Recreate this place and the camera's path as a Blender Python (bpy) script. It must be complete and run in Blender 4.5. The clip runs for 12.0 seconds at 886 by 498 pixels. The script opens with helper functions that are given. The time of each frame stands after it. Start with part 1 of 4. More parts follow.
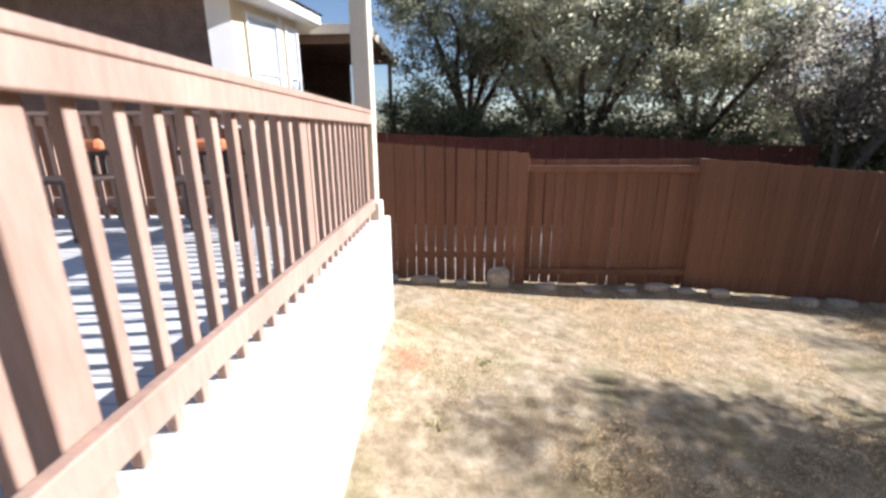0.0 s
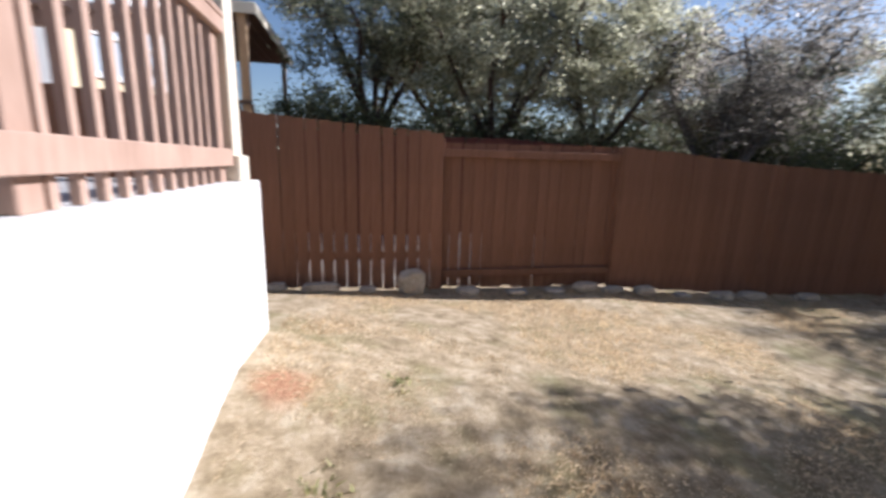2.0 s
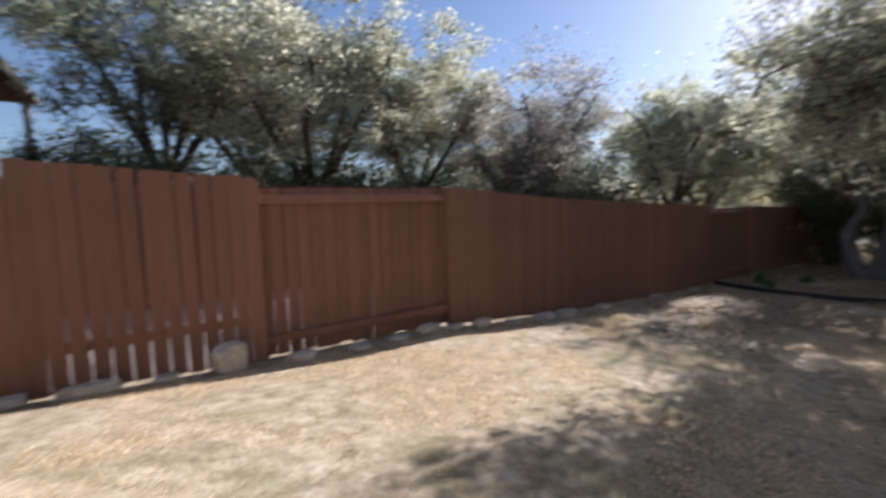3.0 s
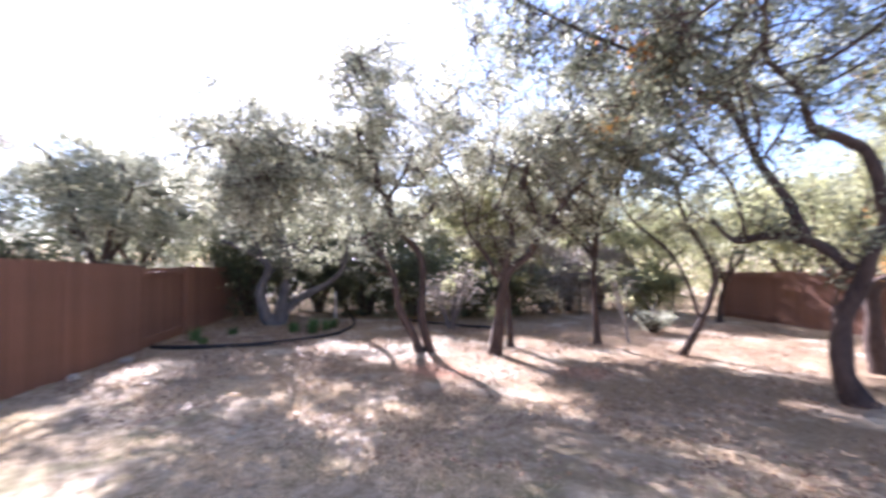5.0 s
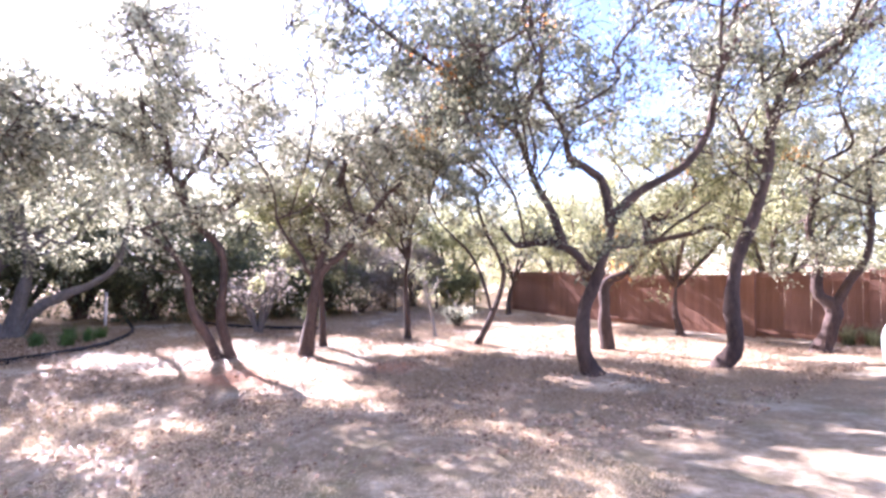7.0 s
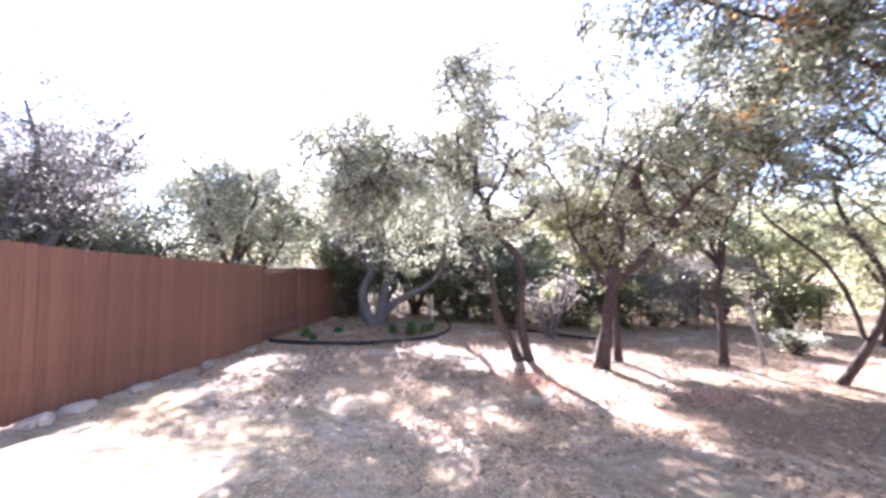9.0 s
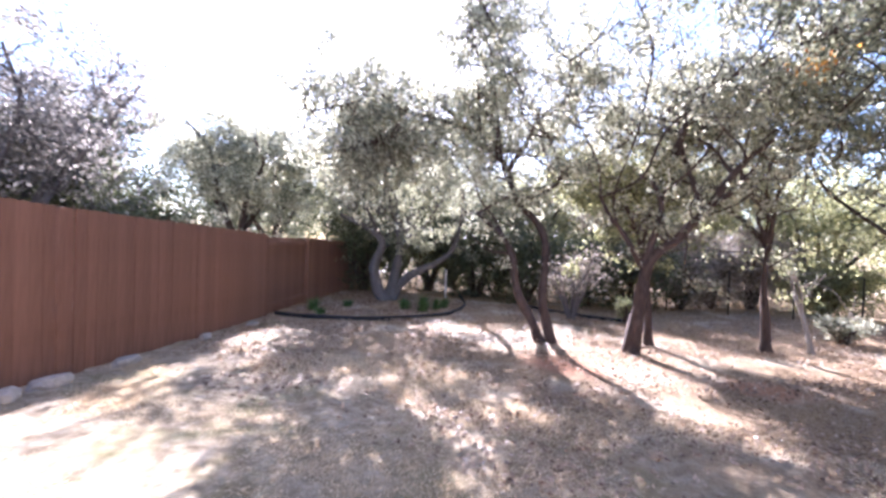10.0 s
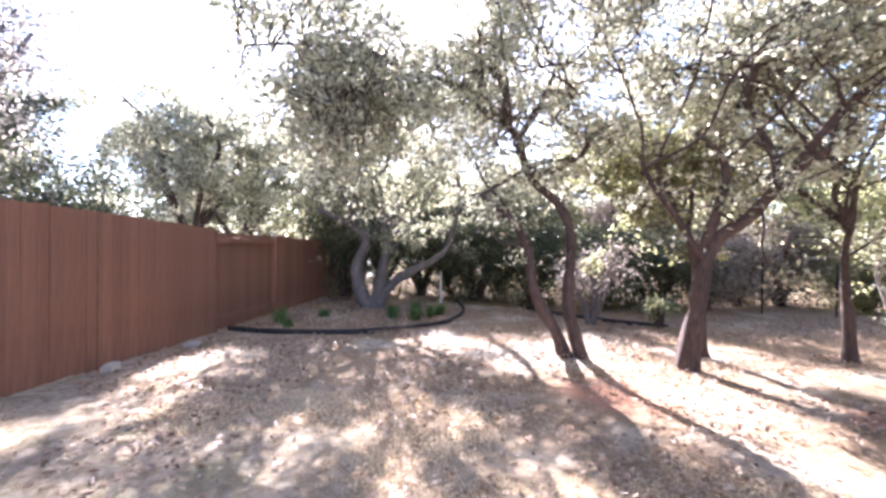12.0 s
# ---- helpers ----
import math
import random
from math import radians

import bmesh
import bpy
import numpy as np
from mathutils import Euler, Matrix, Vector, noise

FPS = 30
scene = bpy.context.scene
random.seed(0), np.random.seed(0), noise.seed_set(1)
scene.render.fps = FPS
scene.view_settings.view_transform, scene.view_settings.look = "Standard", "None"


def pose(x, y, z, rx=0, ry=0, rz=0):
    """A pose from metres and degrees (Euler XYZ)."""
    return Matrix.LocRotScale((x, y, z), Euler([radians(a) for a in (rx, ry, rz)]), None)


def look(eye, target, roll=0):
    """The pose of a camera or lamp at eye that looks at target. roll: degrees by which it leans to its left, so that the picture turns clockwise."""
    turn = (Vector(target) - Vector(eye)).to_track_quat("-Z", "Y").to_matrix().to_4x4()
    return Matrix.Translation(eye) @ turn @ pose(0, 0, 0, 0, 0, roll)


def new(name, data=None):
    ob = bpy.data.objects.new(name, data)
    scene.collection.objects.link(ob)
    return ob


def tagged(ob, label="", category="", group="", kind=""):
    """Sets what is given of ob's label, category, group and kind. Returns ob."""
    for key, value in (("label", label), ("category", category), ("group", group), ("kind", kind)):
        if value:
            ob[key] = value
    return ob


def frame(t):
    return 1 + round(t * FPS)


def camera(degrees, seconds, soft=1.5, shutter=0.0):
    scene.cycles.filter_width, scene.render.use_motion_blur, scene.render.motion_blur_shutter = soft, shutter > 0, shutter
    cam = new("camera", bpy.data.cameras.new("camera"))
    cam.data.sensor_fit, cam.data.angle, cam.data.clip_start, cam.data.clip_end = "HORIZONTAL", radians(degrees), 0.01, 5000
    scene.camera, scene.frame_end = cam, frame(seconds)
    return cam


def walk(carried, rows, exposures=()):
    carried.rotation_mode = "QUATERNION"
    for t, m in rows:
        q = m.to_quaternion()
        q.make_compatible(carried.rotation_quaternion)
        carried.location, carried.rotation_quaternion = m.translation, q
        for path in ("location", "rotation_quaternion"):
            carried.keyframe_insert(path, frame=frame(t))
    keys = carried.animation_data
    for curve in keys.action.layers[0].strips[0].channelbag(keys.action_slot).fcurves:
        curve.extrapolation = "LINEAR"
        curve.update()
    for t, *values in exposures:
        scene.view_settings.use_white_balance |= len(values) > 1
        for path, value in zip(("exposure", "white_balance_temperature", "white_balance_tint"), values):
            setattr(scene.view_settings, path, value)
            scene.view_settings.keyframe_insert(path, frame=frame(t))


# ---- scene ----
cam = camera(92.7, 12.0, soft=2.9, shutter=0.5)
METRES, EYE, TILT, LEAN, TURN = 5.0, 2.1, 0.0, 0.0, 1.2
ROWS = [
    (0.0, 0.0, 0.0, 0.0, -0.06, -15.46, 0.21),
    (0.5, 0.0045, 0.0431, -0.0307, 0.66, -15.04, -0.28),
    (1.0, 0.0053, 0.0898, -0.0586, -6.48, -13.35, -0.76),
    (1.5, 0.0042, 0.1365, -0.0911, -5.06, -12.47, -0.07),
    (2.0, 0.0143, 0.1754, -0.1175, -12.43, -11.67, -1.39),
    (2.5, 0.0183, 0.218, -0.1319, -22.15, -8.11, 0.67),
    (4.5, 0.09, 0.2676, -0.1245, -88.51, 1.92, 1.09),
    (5.0, 0.0827, 0.2535, -0.1253, -102.86, 1.4, 0.3),
    (5.5, 0.0785, 0.2422, -0.1253, -113.04, 1.13, -0.21),
    (6.0, 0.0723, 0.2351, -0.1261, -120.14, 1.14, -0.57),
    (6.5, 0.0676, 0.2278, -0.1262, -125.61, 1.26, -0.77),
    (7.0, 0.0664, 0.2272, -0.1253, -126.57, 1.32, -0.84),
    (7.5, 0.0691, 0.2341, -0.1231, -117.54, 1.95, -0.94),
    (9.5, 0.1893, 0.2818, -0.1371, -87.57, 1.27, -0.97),
    (10.0, 0.2718, 0.2857, -0.1544, -88.63, -0.94, -1.83),
    (10.5, 0.3569, 0.2911, -0.1628, -90.87, -1.8, 0.24),
    (11.0, 0.4492, 0.2911, -0.1803, -90.23, -0.84, -1.42),
    (11.5, 0.5468, 0.3012, -0.1876, -90.5, -0.25, -0.91),
    (12.0, 0.6368, 0.3055, -0.1971, -89.79, -0.39, -0.46),
]
walk(cam, [(t, pose(0, 0, EYE, TILT, LEAN, TURN) @ pose(METRES * x, METRES * y, METRES * z, 90 + pitch, roll, yaw)) for t, x, y, z, yaw, pitch, roll in ROWS],
     [(0.0, 1.1, 5800, 15), (1.0, 0.8, 5750, 16), (2.7, 0.75, 5700, 17), (4.3, 2.0, 5400, 27), (5.0, 2.4, 5400, 30), (6.5, 2.95, 5450, 38), (7.7, 3.1, 5450, 38), (9.5, 2.85, 5350, 30), (10.5, 2.5, 5500, 31), (12.0, 3.0, 5600, 29)])

# ---- light: low winter sun from the east, clear sky ----
SUN_HEADING, SUN_HEIGHT = 81.0, 30.0
sun_way = Vector((math.sin(radians(SUN_HEADING)) * math.cos(radians(SUN_HEIGHT)), math.cos(radians(SUN_HEADING)) * math.cos(radians(SUN_HEIGHT)), math.sin(radians(SUN_HEIGHT))))
world = bpy.data.worlds.new("sky")
scene.world = world
world.use_nodes = True
wn = world.node_tree.nodes
sky = wn.new("ShaderNodeTexSky")
sky.sky_type = "NISHITA"
sky.sun_disc = False
sky.sun_elevation, sky.sun_rotation = radians(SUN_HEIGHT), radians(SUN_HEADING)
sky.air_density, sky.dust_density = 1.0, 0.5
wn["Background"].inputs["Strength"].default_value = 0.064
world.node_tree.links.new(sky.outputs["Color"], wn["Background"].inputs["Color"])
sun = new("sun", bpy.data.lights.new("sun", "SUN"))
sun.data.energy, sun.data.angle, sun.data.color = 5.0, radians(0.6), (1.0, 0.95, 0.88)
sun.matrix_world = look(sun_way * 40, (0, 0, 0))


# ---- materials ----
def mat(name, dark, light, scale=4.0, rough=0.8, bump=0.3, fine=60.0, stretch=(1, 1, 1), spread=(0.3, 0.7), random_by="", coords="Object", amount=0.35, spec=0.3):
    """A matt surface: two colours mixed by coarse and fine noise, with relief; random_by varies it piece by piece."""
    m = bpy.data.materials.new(name)
    m.use_nodes = True
    n, l = m.node_tree.nodes, m.node_tree.links
    p = n["Principled BSDF"]
    p.inputs["Roughness"].default_value = rough
    p.inputs["Specular IOR Level"].default_value = spec
    tc, mp = n.new("ShaderNodeTexCoord"), n.new("ShaderNodeMapping")
    mp.inputs["Scale"].default_value = stretch
    l.new(tc.outputs[coords], mp.inputs["Vector"])
    a, b = n.new("ShaderNodeTexNoise"), n.new("ShaderNodeTexNoise")
    a.inputs["Scale"].default_value, a.inputs["Detail"].default_value = scale, 6
    b.inputs["Scale"].default_value, b.inputs["Detail"].default_value = fine, 5
    for q in (a, b):
        l.new(mp.outputs["Vector"], q.inputs["Vector"])
    mix = n.new("ShaderNodeMix")
    mix.inputs["Factor"].default_value = 0.45
    l.new(a.outputs["Fac"], mix.inputs["A"])
    l.new(b.outputs["Fac"], mix.inputs["B"])
    fac = mix.outputs["Result"]
    if random_by:
        if random_by == "object":
            r = n.new("ShaderNodeObjectInfo").outputs["Random"]
        else:
            r = n.new("ShaderNodeNewGeometry").outputs["Random Per Island"]
        mm = n.new("ShaderNodeMix")
        mm.inputs["Factor"].default_value = amount
        l.new(fac, mm.inputs["A"])
        l.new(r, mm.inputs["B"])
        fac = mm.outputs["Result"]
    ramp = n.new("ShaderNodeValToRGB")
    ramp.color_ramp.elements[0].position, ramp.color_ramp.elements[1].position = spread
    ramp.color_ramp.elements[0].color, ramp.color_ramp.elements[1].color = (*dark, 1), (*light, 1)
    l.new(fac, ramp.inputs["Fac"])
    l.new(ramp.outputs["Color"], p.inputs["Base Color"])
    if bump:
        bp = n.new("ShaderNodeBump")
        bp.inputs["Strength"].default_value, bp.inputs["Distance"].default_value = bump, 0.02
        l.new(b.outputs["Fac"], bp.inputs["Height"])
        l.new(bp.outputs["Normal"], p.inputs["Normal"])
    return m


def leaf_mat(name, dark, light, passing=0.35):
    """Thin leaf: diffuse with some light passing through, varied leaf by leaf."""
    m = mat(name, dark, light, 2.0, 0.5, 0.0, 40.0, random_by="island", amount=0.6, spec=0.38)
    n, l = m.node_tree.nodes, m.node_tree.links
    p, out = n["Principled BSDF"], n["Material Output"]
    tr, mx, hue = n.new("ShaderNodeBsdfTranslucent"), n.new("ShaderNodeMixShader"), n.new("ShaderNodeHueSaturation")
    hue.inputs["Value"].default_value, hue.inputs["Saturation"].default_value = 2.3, 1.0
    l.new(n["Color Ramp"].outputs["Color"], hue.inputs["Color"])
    l.new(hue.outputs["Color"], tr.inputs["Color"])
    mx.inputs["Fac"].default_value = passing
    l.new(p.outputs["BSDF"], mx.inputs[1])
    l.new(tr.outputs["BSDF"], mx.inputs[2])
    l.new(mx.outputs["Shader"], out.inputs["Surface"])
    return m


def ground_mat():
    """Dry lawn that gives way to leaf litter, bare pale soil and mulch, by noise and by the plan."""
    m = bpy.data.materials.new("dry_lawn")
    m.use_nodes = True
    n, l = m.node_tree.nodes, m.node_tree.links
    p = n["Principled BSDF"]
    p.inputs["Roughness"].default_value = 0.95
    p.inputs["Specular IOR Level"].default_value = 0.15
    tc = n.new("ShaderNodeTexCoord")

    def noisy(scale, detail=6, rough=0.6):
        q = n.new("ShaderNodeTexNoise")
        q.inputs["Scale"].default_value, q.inputs["Detail"].default_value, q.inputs["Roughness"].default_value = scale, detail, rough
        l.new(tc.outputs["Object"], q.inputs["Vector"])
        return q.outputs["Fac"]

    def ramp(fac, stops):
        r = n.new("ShaderNodeValToRGB")
        while len(r.color_ramp.elements) < len(stops):
            r.color_ramp.elements.new(0.5)
        for e, (at, c) in zip(r.color_ramp.elements, stops):
            e.position, e.color = at, (*c, 1)
        l.new(fac, r.inputs["Fac"])
        return r.outputs["Color"]

    def mixed(f, a, b):
        x = n.new("ShaderNodeMix")
        x.data_type = "RGBA"
        l.new(f, x.inputs["Factor"])
        l.new(a, x.inputs["A"])
        l.new(b, x.inputs["B"])
        return x.outputs["Result"]

    lawn = ramp(noisy(6, 10, 0.75), [(0.35, (0.30, 0.228, 0.135)), (0.5, (0.53, 0.412, 0.265)), (0.63, (0.73, 0.615, 0.44))])
    green = ramp(noisy(30, 6), [(0.3, (0.20, 0.18, 0.075)), (0.7, (0.42, 0.36, 0.18))])
    patch = ramp(noisy(1.7, 4), [(0.52, (0, 0, 0)), (0.70, (0.8, 0.8, 0.8))])
    lawn = mixed(patch, lawn, green)
    litter = ramp(noisy(26, 8, 0.8), [(0.34, (0.11, 0.068, 0.038)), (0.5, (0.36, 0.245, 0.14)), (0.66, (0.61, 0.455, 0.28))])
    sand = ramp(noisy(12, 8, 0.7), [(0.3, (0.48, 0.385, 0.265)), (0.7, (0.71, 0.605, 0.45))])
    soil = mixed(ramp(noisy(0.55, 4), [(0.54, (0, 0, 0)), (0.66, (1, 1, 1))]), litter, sand)
    # the lawn lies round the deck; further east and south it thins into litter
    sep = n.new("ShaderNodeSeparateXYZ")
    l.new(tc.outputs["Object"], sep.inputs["Vector"])
    m1 = n.new("ShaderNodeMath")
    m1.operation = "MULTIPLY_ADD"
    l.new(sep.outputs["Y"], m1.inputs[0])
    m1.inputs[1].default_value = -0.75
    l.new(sep.outputs["X"], m1.inputs[2])
    m2 = n.new("ShaderNodeMath")
    m2.operation = "MULTIPLY_ADD"
    l.new(noisy(0.9, 6), m2.inputs[0])
    m2.inputs[1].default_value = 5.0
    l.new(m1.outputs["Value"], m2.inputs[2])
    rng = n.new("ShaderNodeMapRange")
    rng.inputs["From Min"].default_value, rng.inputs["From Max"].default_value = 5.4, 9.5
    l.new(m2.outputs["Value"], rng.inputs["Value"])
    yard = mixed(rng.outputs["Result"], lawn, soil)
    # bare red earth where the turf has gone
    clay = ramp(noisy(22, 7, 0.7), [(0.3, (0.44, 0.19, 0.10)), (0.7, (0.66, 0.36, 0.22))])
    for px, py, size in ((7.75, -0.1, 0.75), (-0.33, 2.95, 0.2), (7.1, -2.6, 0.6)):
        near = n.new("ShaderNodeVectorMath")
        near.operation = "DISTANCE"
        flat = n.new("ShaderNodeCombineXYZ")
        l.new(sep.outputs["X"], flat.inputs["X"])
        l.new(sep.outputs["Y"], flat.inputs["Y"])
        l.new(flat.outputs["Vector"], near.inputs[0])
        near.inputs[1].default_value = (px, py, 0)
        rough = n.new("ShaderNodeMath")
        rough.operation = "MULTIPLY_ADD"
        l.new(noisy(5, 6), rough.inputs[0])
        rough.inputs[1].default_value = size
        l.new(near.outputs["Value"], rough.inputs[2])
        edge = n.new("ShaderNodeMapRange")
        edge.inputs["From Min"].default_value, edge.inputs["From Max"].default_value = size * 0.95, size * 1.5
        edge.inputs["To Min"].default_value, edge.inputs["To Max"].default_value = 0.75, 0.0
        l.new(rough.outputs["Value"], edge.inputs["Value"])
        yard = mixed(edge.outputs["Result"], yard, clay)
    # ground between the two fences, paled for the sunlight seen through the slits
    sunlit_strip = ramp(noisy(40, 6, 0.7), [(0.3, (0.52, 0.46, 0.38)), (0.7, (0.74, 0.68, 0.59))])
    r3 = n.new("ShaderNodeMapRange")
    r3.inputs["From Min"].default_value, r3.inputs["From Max"].default_value = 6.0, 6.2
    l.new(sep.outputs["Y"], r3.inputs["Value"])
    yard = mixed(r3.outputs["Result"], yard, sunlit_strip)
    # red-brown mulch beyond the fence
    mulch = ramp(noisy(14, 8, 0.8), [(0.3, (0.07, 0.03, 0.02)), (0.7, (0.30, 0.17, 0.11))])
    r2 = n.new("ShaderNodeMapRange")
    r2.inputs["From Min"].default_value, r2.inputs["From Max"].default_value = 9.8, 10.6
    l.new(sep.outputs["Y"], r2.inputs["Value"])
    l.new(mixed(r2.outputs["Result"], yard, mulch), p.inputs["Base Color"])
    bp = n.new("ShaderNodeBump")
    bp.inputs["Strength"].default_value, bp.inputs["Distance"].default_value = 0.9, 0.03
    l.new(noisy(45, 8, 0.8), bp.inputs["Height"])
    l.new(bp.outputs["Normal"], p.inputs["Normal"])
    return m


M_GROUND = ground_mat()
M_FENCE = mat("fence_stain", (0.155, 0.073, 0.043), (0.30, 0.148, 0.092), 3.0, 0.75, 0.25, 45, (1, 1, 0.12), random_by="object", amount=0.12)
# redder stain for the neighbour's fence, with its shade put into the colour
M_FENCE_DARK = mat("shaded_red_stain", (0.085, 0.026, 0.018), (0.16, 0.055, 0.038), 3.0, 0.75, 0.25, 45, (1, 1, 0.12), random_by="object", amount=0.12)
M_RAIL = mat("deck_stain", (0.33, 0.215, 0.16), (0.55, 0.385, 0.30), 3.0, 0.6, 0.15, 40, (1, 1, 0.2), random_by="object", amount=0.2)
M_STUCCO = mat("white_stucco", (0.70, 0.68, 0.64), (0.82, 0.80, 0.76), 1.2, 0.9, 0.5, 90)
M_BOARD = mat("pale_deck_board", (0.54, 0.52, 0.49), (0.70, 0.68, 0.65), 2.0, 0.7, 0.2, 50, (0.15, 1, 1), random_by="object", amount=0.3)
M_POST = mat("cream_paint", (0.66, 0.58, 0.45), (0.80, 0.73, 0.60), 2.0, 0.6, 0.1, 60)
M_BARK = mat("oak_bark", (0.032, 0.021, 0.016), (0.135, 0.09, 0.068), 3.0, 0.95, 1.0, 28, (1, 1, 0.3))
M_GREY_BARK = mat("grey_bark", (0.075, 0.066, 0.06), (0.24, 0.21, 0.19), 3.0, 0.95, 0.9, 28, (1, 1, 0.3))
M_PALE_BARK = mat("pale_bark", (0.22, 0.19, 0.16), (0.48, 0.43, 0.37), 3.0, 0.9, 0.6, 30, (1, 1, 0.4))
M_STONE = mat("limestone", (0.32, 0.27, 0.21), (0.62, 0.55, 0.45), 3.0, 0.9, 0.6, 25)
M_EDGING = mat("black_edging", (0.012, 0.011, 0.010), (0.035, 0.03, 0.028), 4.0, 0.6, 0.2)
M_LEAF = leaf_mat("oak_leaf", (0.105, 0.108, 0.067), (0.355, 0.34, 0.215), 0.58)
# these two leaf colours are darkened for crowns and understory in shade
M_LEAF_DARK = leaf_mat("dark_oak_leaf", (0.070, 0.077, 0.047), (0.28, 0.28, 0.175), 0.38)
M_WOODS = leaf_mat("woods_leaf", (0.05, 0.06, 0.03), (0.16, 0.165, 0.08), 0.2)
M_LEAF_PALE = leaf_mat("silvery_leaf", (0.145, 0.146, 0.10), (0.415, 0.40, 0.285), 0.58)
M_LEAF_LIGHT = leaf_mat("yellow_green_leaf", (0.11, 0.114, 0.05), (0.315, 0.305, 0.15), 0.5)
M_LEAF_TAN = leaf_mat("dry_leaf", (0.16, 0.13, 0.095), (0.33, 0.28, 0.22), 0.3)
M_LEAF_GREY = leaf_mat("grey_leaf", (0.085, 0.077, 0.064), (0.33, 0.30, 0.255), 0.5)
M_LEAF_RUST = leaf_mat("autumn_leaf", (0.32, 0.12, 0.03), (0.50, 0.27, 0.06), 0.4)
M_GRASS = leaf_mat("straw_blade", (0.48, 0.37, 0.225), (0.74, 0.62, 0.42), 0.25)
M_LITTER = leaf_mat("litter_leaf", (0.19, 0.11, 0.062), (0.56, 0.41, 0.275), 0.1)
M_GREEN = leaf_mat("bed_leaf", (0.04, 0.075, 0.02), (0.12, 0.19, 0.055), 0.3)


# ---- mesh helpers ----
def mesh_of(name, verts, faces, material, smooth=False):
    me = bpy.data.meshes.new(name)
    me.from_pydata([tuple(v) for v in verts], [], faces)
    me.materials.append(material)
    if smooth:
        me.polygons.foreach_set("use_smooth", [True] * len(me.polygons))
    me.update()
    return me


def box(bm, x0, x1, y0, y1, z0, z1, bevel=0.0):
    r = bmesh.ops.create_cube(bm, size=1, matrix=Matrix.Translation(((x0 + x1) / 2, (y0 + y1) / 2, (z0 + z1) / 2)) @ Matrix.Diagonal((x1 - x0, y1 - y0, z1 - z0, 1)))
    if bevel:
        edges = list({e for v in r["verts"] for e in v.link_edges})
        bmesh.ops.bevel(bm, geom=edges, offset=bevel, segments=1, affect="EDGES")


def mesh_bm(name, bm, material):
    me = bpy.data.meshes.new(name)
    bm.to_mesh(me)
    bm.free()
    me.materials.append(material)
    return me


def part(name, bm, material, parent, label=""):
    ob = new(name, mesh_bm(name, bm, material) if isinstance(bm, bmesh.types.BMesh) else bm)
    ob.parent = parent
    return tagged(ob, label)


def box_part(name, dims, material, parent, label="", bevel=0.004):
    bm = bmesh.new()
    box(bm, *dims, bevel)
    return part(name, bm, material, parent, label)


def thing(name, label, category, at=(0, 0, 0), group="", kind=""):
    ob = new(name)
    ob.location = at
    ob.empty_display_size = 0.1
    return tagged(ob, label, category, group, kind)


# ---- ground ----
def ground_z(x, y):
    x = np.clip(x, -2.5, 26.0)
    y = np.clip(y, -18.0, 14.0)
    z = 0.4265 - 0.8367 * np.tanh((x + 0.5) / 4.4) + 0.021 * y - 0.0118 * x
    z = z - 0.0539 * np.clip(y - 3, 0, 3.4) * np.clip(3 - x, 0, 4.4)
    z = z - 0.25 * np.exp(-(((x + 0.56) / 1.6) ** 2 + ((y - 1.2) / 1.5) ** 2))
    return z


def gz(x, y):
    return float(ground_z(np.float64(x), np.float64(y)))


def build_ground():
    xs = np.concatenate([[-2500, -600, -150, -50, -20, -9], np.arange(-5, 22, 0.22), [24, 28, 34, 45, 70, 150, 600, 2500]])
    ys = np.concatenate([[-2500, -600, -150, -60, -30, -22], np.arange(-17, 9, 0.22), [11, 14, 18, 24, 40, 70, 150, 600, 2500]])
    gx, gy = np.meshgrid(xs, ys)
    zz = ground_z(gx, gy)
    for i in range(len(ys)):
        for j in range(len(xs)):
            if abs(gx[i, j]) < 30 and abs(gy[i, j]) < 25:
                v = Vector((gx[i, j], gy[i, j], 0))
                zz[i, j] += 0.035 * noise.noise(v * 0.8) + 0.014 * noise.noise(v * 3.1)
    verts = np.stack([gx, gy, zz], -1).reshape(-1, 3)
    w = len(xs)
    faces = [(i * w + j, i * w + j + 1, (i + 1) * w + j + 1, (i + 1) * w + j) for i in range(len(ys) - 1) for j in range(w - 1)]
    tagged(new("ground", mesh_of("ground", verts, faces, M_GROUND, True)), "dry tan lawn thinning into leaf litter and bare soil", "ground", kind="structure")


build_ground()


# ---- deck with its railing ----
DX, DY, DZ = -0.56, 3.79, 1.37


def build_deck():
    deck = thing("deck", "raised deck with white stucco sides and pale floor boards", "deck", (DX, DY, 0), kind="structure")
    deck.location = (0, 0, 0)
    box_part("side_wall", (DX - 0.2, DX, -4.2, DY, -0.6, DZ), M_STUCCO, deck, "white stucco side wall", 0.012)
    box_part("end_wall", (-5.4, DX - 0.2, DY - 0.2, DY, -0.6, DZ), M_STUCCO, deck, "white stucco end wall", 0.012)
    box_part("slab", (-5.4, DX - 0.2, -4.2, DY - 0.2, 0.9, DZ - 0.03), M_STUCCO, deck)
    bm = bmesh.new()
    box(bm, -5.35, DX - 0.21, -0.066, 0.066, 0, 0.026, 0.003)
    me = mesh_bm("floor_board", bm, M_BOARD)
    y = -4.1
    while y < DY - 0.3:
        b = new("floor_board", me)
        b.parent = deck
        b.location = (0, y, DZ - 0.028)
        y += 0.14


build_deck()


